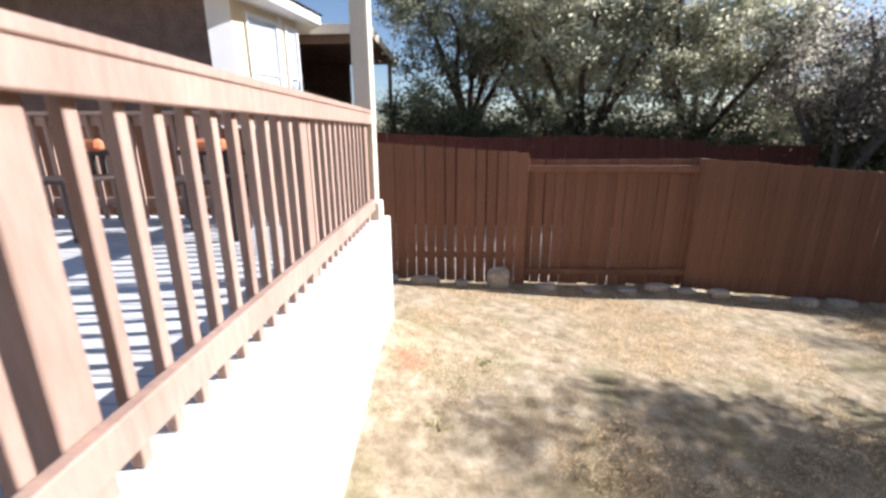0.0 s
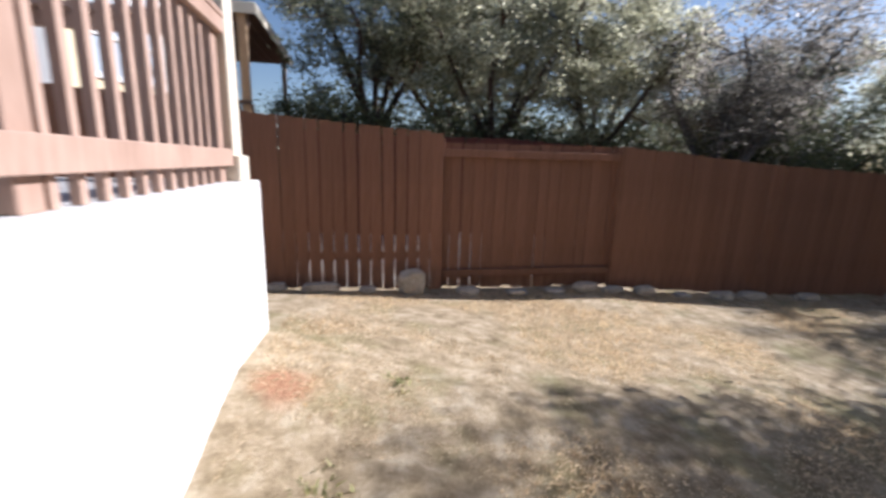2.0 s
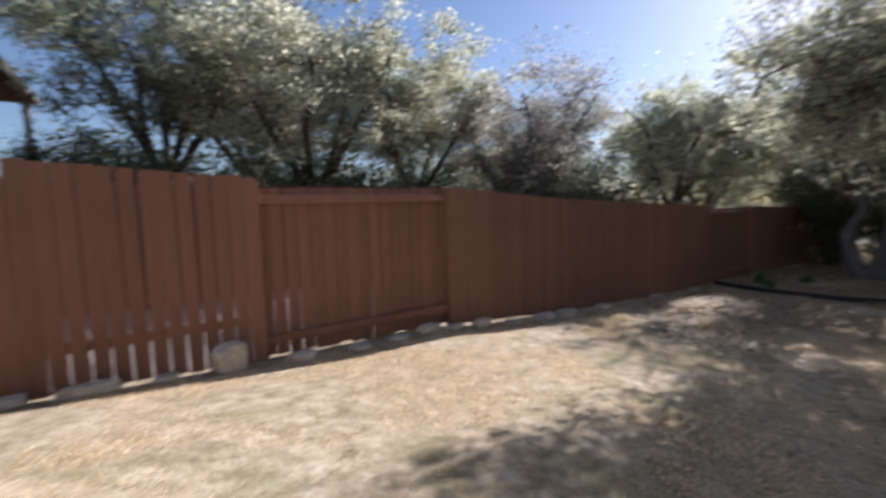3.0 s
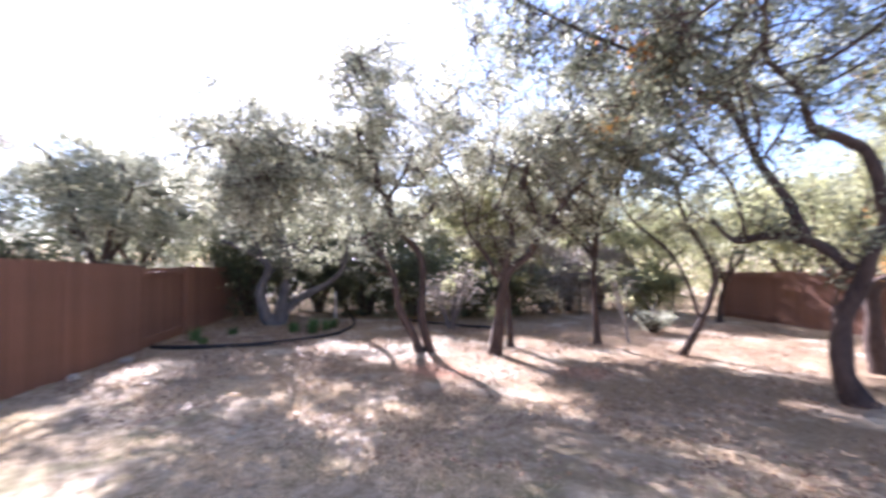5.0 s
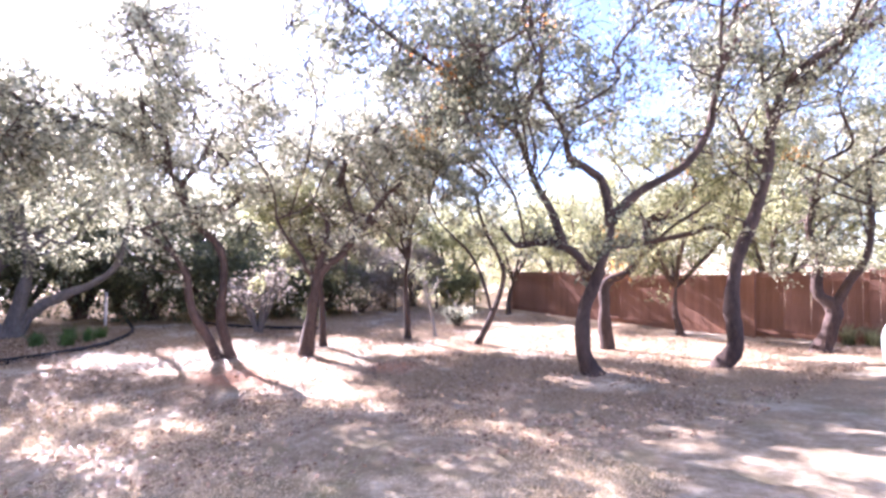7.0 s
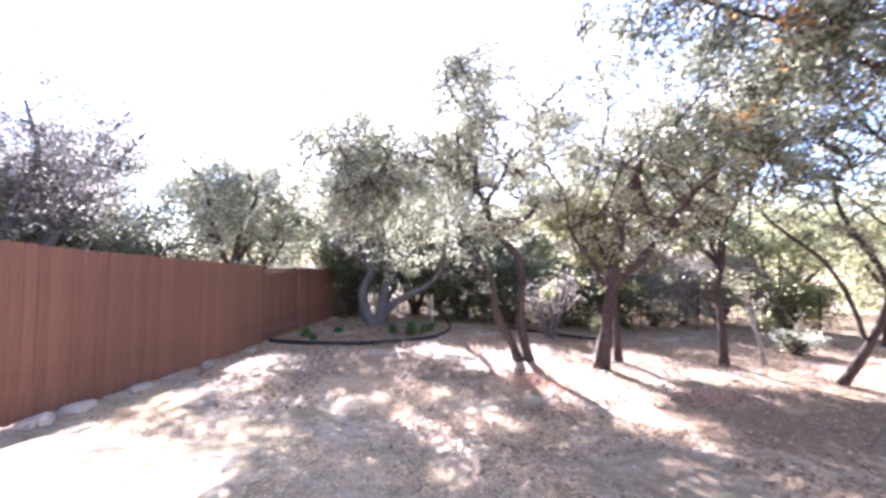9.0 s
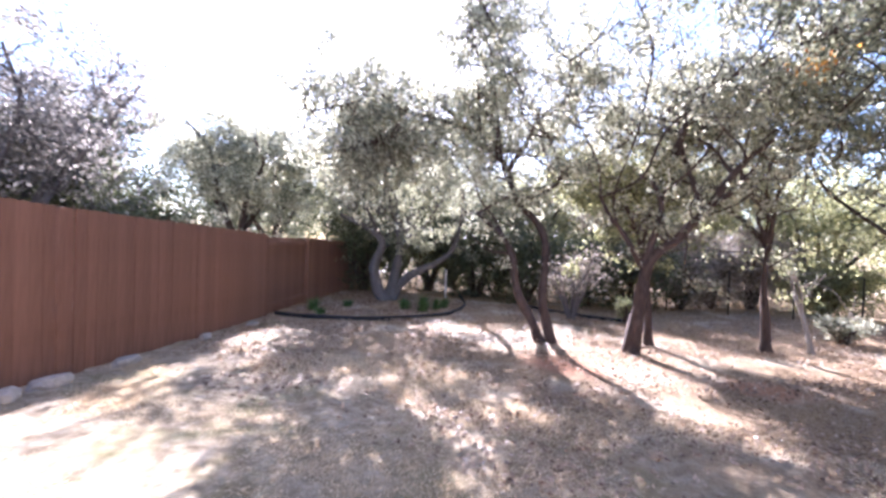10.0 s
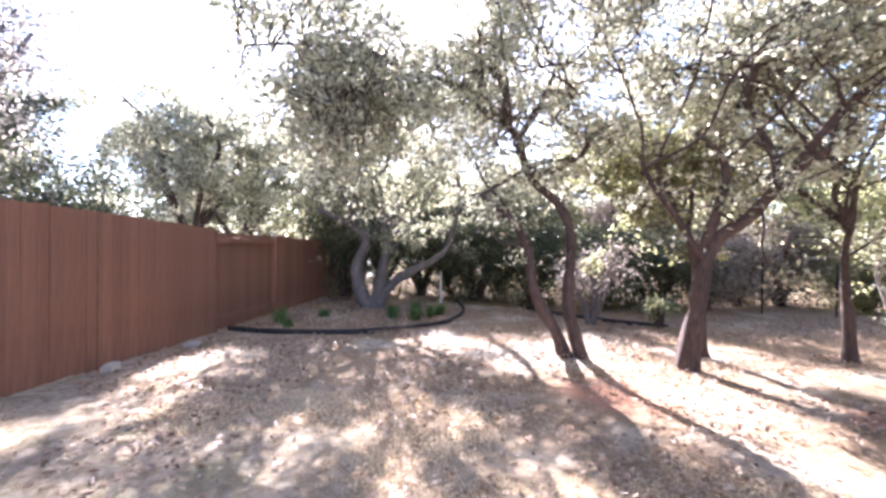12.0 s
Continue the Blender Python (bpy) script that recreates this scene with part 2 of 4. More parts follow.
def railing(name, length, m, posts):
    """A stained railing along local y: cap, top rail, bottom rail, balusters behind them that end just below, posts."""
    r = thing(name, "brown stained wooden railing with square balusters on deck edge", "railing")
    box_part("cap", (-0.10, 0.032, 0, length, 0.873, 0.903), M_RAIL, r)
    box_part("top_rail", (-0.012, 0.026, 0, length, 0.793, 0.872), M_RAIL, r)
    box_part("bottom_rail", (-0.012, 0.026, 0, length, 0.09, 0.185), M_RAIL, r)
    bm = bmesh.new()
    box(bm, -0.046, -0.014, -0.016, 0.016, 0.0, 0.868, 0.003)
    me = mesh_bm("baluster", bm, M_RAIL)
    bm = bmesh.new()
    box(bm, -0.103, -0.014, -0.045, 0.045, 0.0, 0.872, 0.004)
    pm = mesh_bm("post", bm, M_RAIL)
    for p in posts:
        o = new("post", pm)
        o.parent, o.location = r, (0, p, 0)
    y = 0.09
    while y < length - 0.03:
        if all(abs(y - p) > 0.075 for p in posts):
            o = new("baluster", me)
            o.parent, o.location = r, (0, y, 0)
        y += 0.12
    r.matrix_basis = m
    return r


railing("deck_railing", 7.66, pose(DX - 0.115, -4.1, DZ), (0.05, 2.0, 3.38, 4.76, 6.13, 7.60))
railing("deck_railing", 4.6, pose(DX - 0.25, DY - 0.12, DZ, 0, 0, 90), (0.05, 1.7, 3.3, 4.55))
railing("deck_railing", 7.4, pose(-5.2, DY - 0.2, DZ, 0, 0, 180), (0.05, 1.6, 3.2, 4.8, 6.4, 7.35))


def build_column():
    c = thing("corner_column", "cream painted square column on stucco deck corner", "column", (DX - 0.075, DY - 0.23, DZ))
    box_part("shaft", (-0.155, -0.012, 0.02, 0.19, 0.14, 2.9), M_POST, c, "", 0.006)
    box_part("foot", (-0.17, 0.02, 0.012, 0.215, 0.0, 0.15), M_POST, c, "", 0.008)


build_column()


M_CUSHION = mat("orange_cloth", (0.50, 0.15, 0.06), (0.68, 0.26, 0.13), 6.0, 0.9, 0.2, 80)
M_CHAIR = mat("dark_chair_frame", (0.045, 0.03, 0.024), (0.09, 0.062, 0.05), 4.0, 0.6, 0.1, 50)


# invented chair: only the small orange patch at its head is known
def patio_chair(x, y, turn):
    c = thing("patio_chair", "invented dark brown chair that carries an orange patch on the deck", "chair", group="chairs on the deck")
    box_part("seat", (-0.24, 0.24, -0.23, 0.23, 0.40, 0.43), M_CHAIR, c, "", 0.01)
    for k in range(5):
        a = -0.2 + 0.09 * k
        box_part("back_slat", (a, a + 0.04, 0.205, 0.225, 0.43, 0.57), M_CHAIR, c)
    box_part("back_rail", (-0.24, 0.24, 0.2, 0.235, 0.57, 0.61), M_CHAIR, c)
    box_part("cushion", (-0.11, 0.11, 0.17, 0.255, 0.60, 0.69), M_CUSHION, c, "orange cushion standing in for an orange patch", 0.025)
    for a in (-0.22, 0.18):
        for b in (-0.21, 0.18):
            box_part("leg", (a, a + 0.04, b, b + 0.04, 0, 0.40), M_CHAIR, c)
    c.matrix_basis = pose(x, y, DZ, 0, 0, turn)


patio_chair(-1.75, 3.0, 12)
patio_chair(-2.75, 3.0, -8)


# ---- fences: alternate bays show pickets or the framed back ----
def picket_mesh(stain):
    bm = bmesh.new()
    box(bm, -0.069, 0.069, -0.009, 0.009, 0, 1)
    for v in bm.verts:
        if v.co.z > 0.5:
            v.co.z -= 0.004 * (abs(v.co.x) > 0.06)
    return mesh_bm("picket", bm, stain)


def fence(name, label, start, heading, bays, side, rng, gaps=None, stain=None):
    """bays: (length, ground z, height, framed). side: +1 when the yard lies on local -y."""
    f = thing(name, label, "fence", kind="structure")
    stain = stain or M_FENCE
    picket = picket_mesh(stain)
    x = 0.0
    for n, (length, z, h, framed) in enumerate(bays):
        py = 0.075 if framed else -0.02
        z2, h2 = bays[n + 1][:2 + 1][1:] if n + 1 < len(bays) else (z, h)
        fall = z2 + h2 - z - h
        if abs(fall) > 0.2 or framed != (bays[n + 1][3] if n + 1 < len(bays) else framed):
            fall *= 0.6
        k = 0
        px = x + 0.07
        while px < x + length - 0.03:
            gap = gaps(px) if gaps else 0.002
            q = new("picket", picket)
            q.parent = f
            u = (px - x) / length
            q.location = (px, py * side, z + (z2 - z) * u + rng.uniform(0.0, 0.03))
            q.rotation_euler = (0, rng.uniform(-0.006, 0.006), 0)
            q.scale = ((0.138 + 0.002 - gap) / 0.14, 1, h + fall * u - 0.02 + rng.uniform(-0.008, 0.008) + (z - q.location.z))
            px += 0.1395
            k += 1
        if framed:
            for a, b in ((0.16, 0.25), (h - 0.19, h - 0.10)):
                bm = bmesh.new()
                box(bm, x + 0.05, x + length - 0.05, -0.005, 0.035, z + a, z + b, 0.003)
                if side < 0:
                    bmesh.ops.scale(bm, vec=(1, -1, 1), verts=bm.verts)
                    bmesh.ops.reverse_faces(bm, faces=bm.faces)
                part("rail", bm, stain, f)
        else:
            bm = bmesh.new()
            box(bm, x + 0.05, x + length - 0.05, -0.008 * side, 0.03 * side, z + 0.3, z + 0.39)
            part("rail", bm, stain, f)
        bm = bmesh.new()
        box(bm, x - 0.045, x + 0.045, -0.026 if side > 0 else -0.064, 0.064 if side > 0 else 0.026, z - 0.3, z + h + (0.02 if framed else -0.03), 0.004)
        part("post", bm, stain, f)
        x += length
    f.matrix_basis = pose(*start, 0, 0, 0, 0, heading) if len(start) == 2 else pose(*start, 0, 0, heading)
    return f


rng = random.Random(5)


def north_gap(px):
    x = px - 5.8
    if -0.7 < x < 0.9:
        return rng.choice((0.009, 0.011, 0.013))
    if 1.0 < x < 3.4:
        return rng.choice((0.001, 0.001, 0.012))
    if 5.6 < x < 5.78:
        return 0.024
    return rng.choice((0.0005,) * 9 + (0.011,))


def north_z(x):
    return gz(x, 5.8)


NB = []
for x0, length, h, framed in ((-5.8, 2.3, 1.98, 0), (-3.5, 2.3, 1.95, 0), (-1.2, 2.2, 1.95, 0), (1.0, 2.35, 1.80, 1), (3.35, 2.3, 1.86, 0), (5.65, 2.3, 1.86, 0),
                               (7.95, 2.3, 1.85, 0), (10.25, 2.35, 1.73, 1), (12.6, 2.3, 1.78, 0), (14.9, 2.3, 1.75, 0), (17.2, 2.3, 1.75, 1), (19.5, 2.3, 1.75, 0)):
    NB.append((length, north_z(x0), h, framed))
fence("wooden_fence", "red-brown stained wooden privacy fence along lawn edge", (-5.8, 5.93, 0), -1.0, NB, 1, rng, north_gap)
TB = []
for k in range(4):
    x0 = -1.7 + 2.4 * k
    TB.append((2.4, gz(x0, 9.6), 2.06 - 0.02 * k, 0))
fence("wooden_fence", "dark red-brown wooden fence of the neighbouring yard", (-1.7, 9.65, 0), -1.0, TB, 1, rng, None, M_FENCE_DARK)
SB = []
for k in range(9):
    x0 = 14.6 - 2.4 * k
    SB.append((2.4, gz(x0, -13.2), 1.80 + (0.06 if k % 3 == 1 else 0), k % 2 == 0))
fence("wooden_fence", "weathered red-brown wooden fence with dappled sunlight", (14.6, -13.0, 0), 180.0, SB, 1, rng)


# ---- trees ----
class Leaves:
    """Gathers leaf places; one crown mesh of folded leaves."""

    def __init__(self, seed):
        self.r = np.random.RandomState(seed)
        self.p = []

    def cluster(self, c, count, spread):
        self.p.append(np.asarray(c, float) + self.r.normal(0, 1, (count, 3)) * np.asarray(spread))

    def mesh(self, name, size, material, droop=0.2, flat=1.0):
        p = np.concatenate(self.p)
        k = len(p)
        r = self.r
        a = r.normal(0, 1, (k, 3))
        a[:, 2] = (a[:, 2] - droop) * flat
        a /= np.linalg.norm(a, axis=1, keepdims=True)
        side = r.normal(0, 1, (k, 3))
        side[:, :2] *= flat
        b = np.cross(a, side)
        b /= np.linalg.norm(b, axis=1, keepdims=True)
        s = (size * r.uniform(0.65, 1.25, (k, 1)))
        w = s * r.uniform(0.2, 0.3, (k, 1))
        c = np.cross(a, b) * w * 0.5
        mid = p + a * s * 0.45 
        v = np.stack([p, mid + b * w + c, p + a * s, mid - b * w + c], 1).reshape(-1, 3)
        me = bpy.data.meshes.new(name)
        me.vertices.add(4 * k)
        me.vertices.foreach_set("co", v.astype(np.float32).ravel())
        me.loops.add(6 * k)
        base = np.arange(k)[:, None] * 4
        me.loops.foreach_set("vertex_index", (base + np.array([[0, 1, 2, 0, 2, 3]])).astype(np.int32).ravel())
        me.polygons.add(2 * k)
        me.polygons.foreach_set("loop_start", (np.arange(2 * k) * 3).astype(np.int32))
        me.materials.append(material)
        me.update(calc_edges=True)
        me.validate()
        return me


class Tubes:
    """Gathers tapered, slightly crooked limbs; one wood mesh."""

    def __init__(self):
        self.v, self.f = [], []

    def add(self, pts, r0, r1, sides=6, lump=0.0, flare=0.0):
        pts = [Vector(p) for p in pts]
        n0, up = len(self.v), None
        k = len(pts)
        for i, p in enumerate(pts):
            d = (pts[min(i + 1, k - 1)] - pts[max(i - 1, 0)]).normalized()
            if up is None:
                up = d.orthogonal().normalized()
            up = (up - d * up.dot(d)).normalized()
            side = d.cross(up)
            u = i / (k - 1)
            r = r0 + (r1 - r0) * u
            if flare:
                r *= 1 + flare * max(0, 1 - u * 6) ** 2
            for s in range(sides):
                a = 2 * math.pi * s / sides
                q = p + (up * math.cos(a) + side * math.sin(a)) * r * (1 + (lump * noise.noise(p * 4 + Vector((s * 1.7, 0, 0))) if lump else 0))
                self.v.append(q)
        for i in range(k - 1):
            for s in range(sides):
                t = (s + 1) % sides
                self.f.append((n0 + i * sides + s, n0 + i * sides + t, n0 + (i + 1) * sides + t, n0 + (i + 1) * sides + s))
        self.f.append(tuple(n0 + (k - 1) * sides + s for s in range(sides)))

    def mesh(self, name, material):
        return mesh_of(name, self.v, self.f, material, True)


def smooth_line(pts, steps=4):
    """Catmull-Rom through the points."""
    p = [Vector(q) for q in pts]
    p = [p[0] * 2 - p[1], *p, p[-1] * 2 - p[-2]]
    out = []
    for i in range(1, len(p) - 2):
        for s in range(steps):
            u = s / steps
            out.append(0.5 * (2 * p[i] + (p[i + 1] - p[i - 1]) * u + (2 * p[i - 1] - 5 * p[i] + 4 * p[i + 1] - p[i + 2]) * u * u + (3 * p[i] - p[i - 1] - 3 * p[i + 1] + p[i + 2]) * u * u * u))
    out.append(p[-2])
    return out


def crooked(rnd, start, way, length, steps, bend=0.35, lift=0.05):
    pts, d = [Vector(start)], Vector(way).normalized()
    for _ in range(steps):
        d = (d + Vector((rnd.gauss(0, bend), rnd.gauss(0, bend), rnd.gauss(0, bend) + lift))).normalized()
        pts.append(pts[-1] + d * length / steps)
    return pts


def tree(name, label, base, limbs, radius, seed, leaves=24000, leaf=0.078, foliage=None, bark=None, reach=1.2, first=0.4, twigs=9, spread=0.11, swing=0.5, category="tree", lift=0.2, low=1.4,
         extra=0, crown_r=2.5, top=5.5, fill=0, rust=0, belly=0.58, sources=99, centre=None, sprays=(), clumps=(0.0, 0.1, 0.5, 1.3, 3.1)):
    """Trunk and main limbs by their bends, more limbs at random up to the crown's width and top, then branches and twigs with leaf sprays at their ends."""
    rnd = random.Random(seed)
    at = (base[0], base[1], gz(*base))
    t = thing(name, label, category, at)
    wood, crown = Tubes(), Leaves(seed)
    tips, lines, mid = [], [], Vector((0, 0, 0))
    for n, limb in enumerate(limbs):
        away = Vector((rnd.uniform(-1, 1), rnd.uniform(-1, 1), 0)) * swing * (0 if n == 0 else 1)
        pts = [Vector((x, y, z - at[2])) for x, y, z in limb]
        total = len(pts) - 1
        pts = [p + away * (i / total) ** 1.3 for i, p in enumerate(pts)]
        if n == 0 or pts[0].z < 0.3:
            pts[0].z = -0.08
        line = smooth_line(pts, 5)
        r0 = radius * (1 if n == 0 else 0.85 if pts[0].z < 0.3 else 0.6 if pts[0].z < 3.9 else 0.32)
        wood.add(line, r0, max(0.014, r0 * 0.3), 10 if n == 0 else 7, 0.4, 0.5 if pts[0].z < 0.3 else 0)
        lines.append((line, r0))
    mid = sum((l[-1] for l, _ in lines), Vector((0, 0, 0))) / len(lines)
    if centre:
        mid = Vector((*centre, 0))
    for n in range(extra):
        src, r0 = rnd.choice(lines[:min(sources, len(limbs))])
        p = src[rnd.randint(len(src) // 2, len(src) - 1)]
        if p.z < low:
            p = src[-1]
        a = 6.283 * n / extra + rnd.uniform(-0.4, 0.4)
        goal = Vector((mid.x + math.cos(a) * crown_r * rnd.uniform(0.45, 1), mid.y + math.sin(a) * crown_r * rnd.uniform(0.45, 1), top * rnd.uniform(0.62, 1.0)))
        pts = [p]
        for i in range(1, 6):
            u = i / 5
            q = p.lerp(goal, u) + Vector((rnd.gauss(0, 0.16), rnd.gauss(0, 0.16), rnd.gauss(0, 0.12) - 0.5 * u * (1 - u)))
            pts.append(q)
        line = smooth_line(pts, 4)
        wood.add(line, max(0.02, r0 * 0.3), 0.012, 6, 0.3)
        lines.append((line, max(0.06, r0 * 0.5)))
    for line, r0 in lines:
        length = sum((line[i + 1] - line[i]).length for i in range(len(line) - 1))
        count = max(3, int(length * twigs / 3))
        for k in range(count):
            u = first + (1 - first) * (k + rnd.random()) / count
            p = line[min(int(u * (len(line) - 1)), len(line) - 1)]
            if p.z < low:
                continue
            a = rnd.uniform(0, 6.283)
            way = Vector((math.cos(a), math.sin(a), rnd.uniform(-0.25, 0.7) + lift))
            b = crooked(rnd, p, way, reach * rnd.uniform(0.5, 1.25), 7, 0.32, 0.03)
            wood.add(b, max(0.010, min(0.03, r0 * 0.2)), 0.005, 5)
            for j in range(4):
                s = b[rnd.randint(2, 7)]
                c = crooked(rnd, s, (rnd.gauss(0, 1), rnd.gauss(0, 1), rnd.gauss(0.2, 0.6)), reach * rnd.uniform(0.25, 0.6), 4, 0.4, 0.02)
                wood.add(c, 0.006, 0.003, 4)
                tips += [c[2], c[3], c[4]]
            tips += [b[5], b[6], b[7]]
    tips = [p for p in tips if p.z > low * 0.8]
    for _ in range(fill):
        d = Vector((rnd.gauss(0, 1), rnd.gauss(0, 1), rnd.gauss(0, 1))).normalized() * rnd.uniform(0.55, 1.0)
        tips.append(Vector((mid.x * 0.5 + d.x * crown_r, mid.y * 0.5 + d.y * crown_r, top * belly + d.z * top * (0.44 if belly > 0.5 else 0.5))))
    # sprays: thin boughs that leave the nearest limb and fill a ball with foliage
    for x, y, z, ball, count in sprays:
        for _ in range(count):
            d = Vector((rnd.gauss(0, 1), rnd.gauss(0, 1), rnd.gauss(0, 0.8))).normalized() * ball * rnd.uniform(0.3, 1.0)
            goal = Vector((x, y, z - at[2])) + d
            root = min((q for line, _ in lines for q in line), key=lambda q: (q - goal).length)
            way = [root.lerp(goal, u) + Vector((rnd.gauss(0, 0.05), rnd.gauss(0, 0.05), rnd.gauss(0, 0.05) - 0.25 * u * (1 - u))) for u in (0, 0.25, 0.5, 0.75, 1)]
            wood.add(way, 0.012, 0.004, 5)
            tips += [way[2], way[3], way[4]]
            for _ in range(3):
                c = crooked(rnd, way[rnd.randint(2, 4)], (rnd.gauss(0, 1), rnd.gauss(0, 1), rnd.gauss(0, 0.7)), rnd.uniform(0.25, 0.5), 4, 0.4, 0.0)
                wood.add(c, 0.005, 0.003, 4)
                tips += [c[2], c[4]]
    per = leaves / max(1, len(tips))
    for p in tips:
        k = int(per * rnd.choice(clumps) + rnd.random())
        if k:
            crown.cluster(p, k, (spread, spread, spread * 0.65))
    part("trunk", wood.mesh("trunk", bark or M_BARK), None, t)
    part("crown", crown.mesh("crown", leaf, foliage or M_LEAF), None, t)
    if rust:
        red = Leaves(seed + 900)
        for p in rnd.sample(tips, 14):
            red.cluster(p, rust // 14, (0.18, 0.18, 0.14))
        part("autumn_leaves", red.mesh("autumn_leaves", leaf, M_LEAF_RUST), None, t, "orange autumn leaves")
    return t


def wild_limbs(rnd, base, height, spread, stems=4, fork=0.25):
    """Limbs of a tree seen only from afar: a short trunk that forks into leaning stems."""
    z0 = gz(*base)
    top = Vector((rnd.uniform(-0.2, 0.2), rnd.uniform(-0.2, 0.2), z0 + height * fork))
    limbs = [[(0, 0, z0), tuple(top * 0.5 + Vector((0.1, 0, z0 * 0.5))), tuple(top)]]
    for k in range(stems):
        a = 6.283 * k / stems + rnd.uniform(-0.5, 0.5)
        s = spread * rnd.uniform(0.5, 1.0)
        h = height * rnd.uniform(0.7, 1.0)
        mid = top + Vector((math.cos(a) * s * 0.45, math.sin(a) * s * 0.45, (h - height * fork) * 0.4))
        mid2 = mid + Vector((math.cos(a + 0.5) * s * 0.3, math.sin(a + 0.5) * s * 0.3, (h - height * fork) * 0.3))
        end = Vector((math.cos(a) * s, math.sin(a) * s, z0 + h * 0.93))
        limbs.append([tuple(top), tuple(mid), tuple(mid2), tuple(end)])
    return limbs


OPEN = (0.0, 0.0, 0.05, 0.4, 1.1, 4.4)
STEMS = [
    [(-0.00, -0.01, -0.51), (0.04, 0.14, -0.17), (0.12, 0.44, 0.40), (0.15, 0.57, 1.11), (0.21, 0.80, 1.52), (0.34, 1.27, 1.92)],
    [(-0.05, -0.20, -0.44), (-0.01, -0.02, 0.26), (-0.01, -0.05, 0.85), (-0.01, -0.03, 1.43), (0.04, 0.16, 1.80), (0.14, 0.52, 2.20), (0.18, 0.68, 2.78), (0.24, 0.90, 3.06), (0.34, 1.28, 3.35), (0.46, 1.73, 3.87), (0.62, 2.33, 4.53)],
]
FORKS = [
    [(0.14, 0.52, 2.20), (0.04, 0.16, 2.27), (-0.07, -0.26, 2.50), (-0.11, -0.41, 2.82)],
    [(0.18, 0.68, 2.78), (0.10, 0.37, 3.29), (0.05, 0.17, 3.86)],
    [(0.24, 0.90, 3.06), (0.22, 0.82, 3.60), (0.28, 1.03, 4.14)],
    [(0.34, 1.28, 3.35), (0.37, 1.37, 3.92), (0.42, 1.55, 4.47)],
]
BOUGHS = [
    [(0.40, 1.50, 3.60), (0.10, 2.10, 3.70), (-0.40, 2.70, 3.70), (-1.00, 3.20, 3.50), (-1.50, 3.60, 3.20)],
    [(0.10, 2.10, 3.70), (-0.50, 2.70, 3.40), (-1.20, 3.20, 3.05), (-1.90, 3.60, 2.75)],
    [(0.10, 2.10, 3.70), (0.20, 2.60, 4.10), (0.10, 3.10, 4.20)],
    [(-0.40, 2.70, 3.70), (-0.70, 3.00, 3.90), (-1.10, 3.30, 3.90)],
]
tree("oak_tree", "two-stemmed live oak leaning over leaf litter", (9.44, -0.09), STEMS + FORKS + BOUGHS, 0.105, 11, 42000, leaf=0.088, clumps=OPEN, foliage=M_LEAF_PALE, extra=14, crown_r=2.5, top=5.9, twigs=8, sources=5, centre=(0.2, 0.1), spread=0.13,
     sprays=((0.4, 2.7, 3.4, 1.2, 34), (-0.6, 3.5, 2.8, 0.8, 24), (-0.2, 3.5, 2.2, 0.8, 22), (0.3, 1.8, 4.2, 1.2, 32), (-0.2, 2.3, 2.8, 1.0, 26), (0.2, 0.9, 5.0, 1.2, 28), (0.9, 1.2, 3.6, 1.2, 28),
             (0.0, -0.7, 5.5, 1.4, 14), (0.2, 1.6, 5.4, 1.0, 14), (-0.1, 0.2, 6.3, 0.9, 14), (-0.5, 2.9, 3.8, 0.8, 18), (-1.7, 3.4, 2.7, 0.7, 24), (-1.0, 3.2, 3.3, 0.7, 20), (-2.1, 3.6, 3.6, 0.7, 9), (-1.2, 3.0, 4.4, 0.6, 7), (0.2, 1.2, 6.3, 0.9, 12)))
LEANING_STEM = [
    [(-0.01, -0.01, -0.44), (-0.07, -0.12, 0.26), (-0.11, -0.20, 0.90), (-0.18, -0.33, 1.24), (-0.31, -0.57, 1.46), (-0.43, -0.80, 1.78), (-0.53, -0.98, 2.03), (-0.65, -1.19, 2.42), (-0.77, -1.43, 2.79), (-0.92, -1.71, 3.07)],
]
SPREADING_LIMBS = [
    [(-0.47, -0.87, 1.90), (-0.45, -0.84, 2.20), (-0.37, -0.68, 2.54), (-0.26, -0.48, 3.07), (-0.19, -0.36, 3.58)],
    [(-0.11, -0.20, 0.96), (0.01, 0.01, 1.24), (0.13, 0.25, 1.60), (0.29, 0.54, 1.92), (0.42, 0.77, 2.27)],
    [(-0.10, -0.18, 1.11), (-0.22, -0.41, 1.86), (-0.23, -0.42, 2.30), (-0.13, -0.23, 2.60)],
    [(-0.28, -0.53, 2.95), (-0.39, -0.73, 3.49), (-0.44, -0.81, 4.03)],
    [(-0.53, -0.98, 2.03), (-0.71, -1.31, 2.27), (-0.90, -1.65, 2.62)],
]
tree("oak_tree", "forked live oak with spreading limbs on bare soil", (9.03, -1.59), LEANING_STEM + SPREADING_LIMBS, 0.115, 12, 17500, leaf=0.09, clumps=OPEN, foliage=M_LEAF_PALE, extra=10, crown_r=3.0, top=6.8, twigs=7, spread=0.1,
     sprays=((0.4, 0.9, 4.4, 1.2, 20), (-0.3, -0.6, 5.0, 1.2, 8), (1.3, 0.2, 3.4, 1.1, 26), (1.2, -1.0, 3.3, 1.1, 26), (0.6, -1.8, 4.2, 1.2, 18), (0.0, 0.3, 6.5, 1.1, 18), (-0.3, -1.2, 6.5, 1.1, 16)))
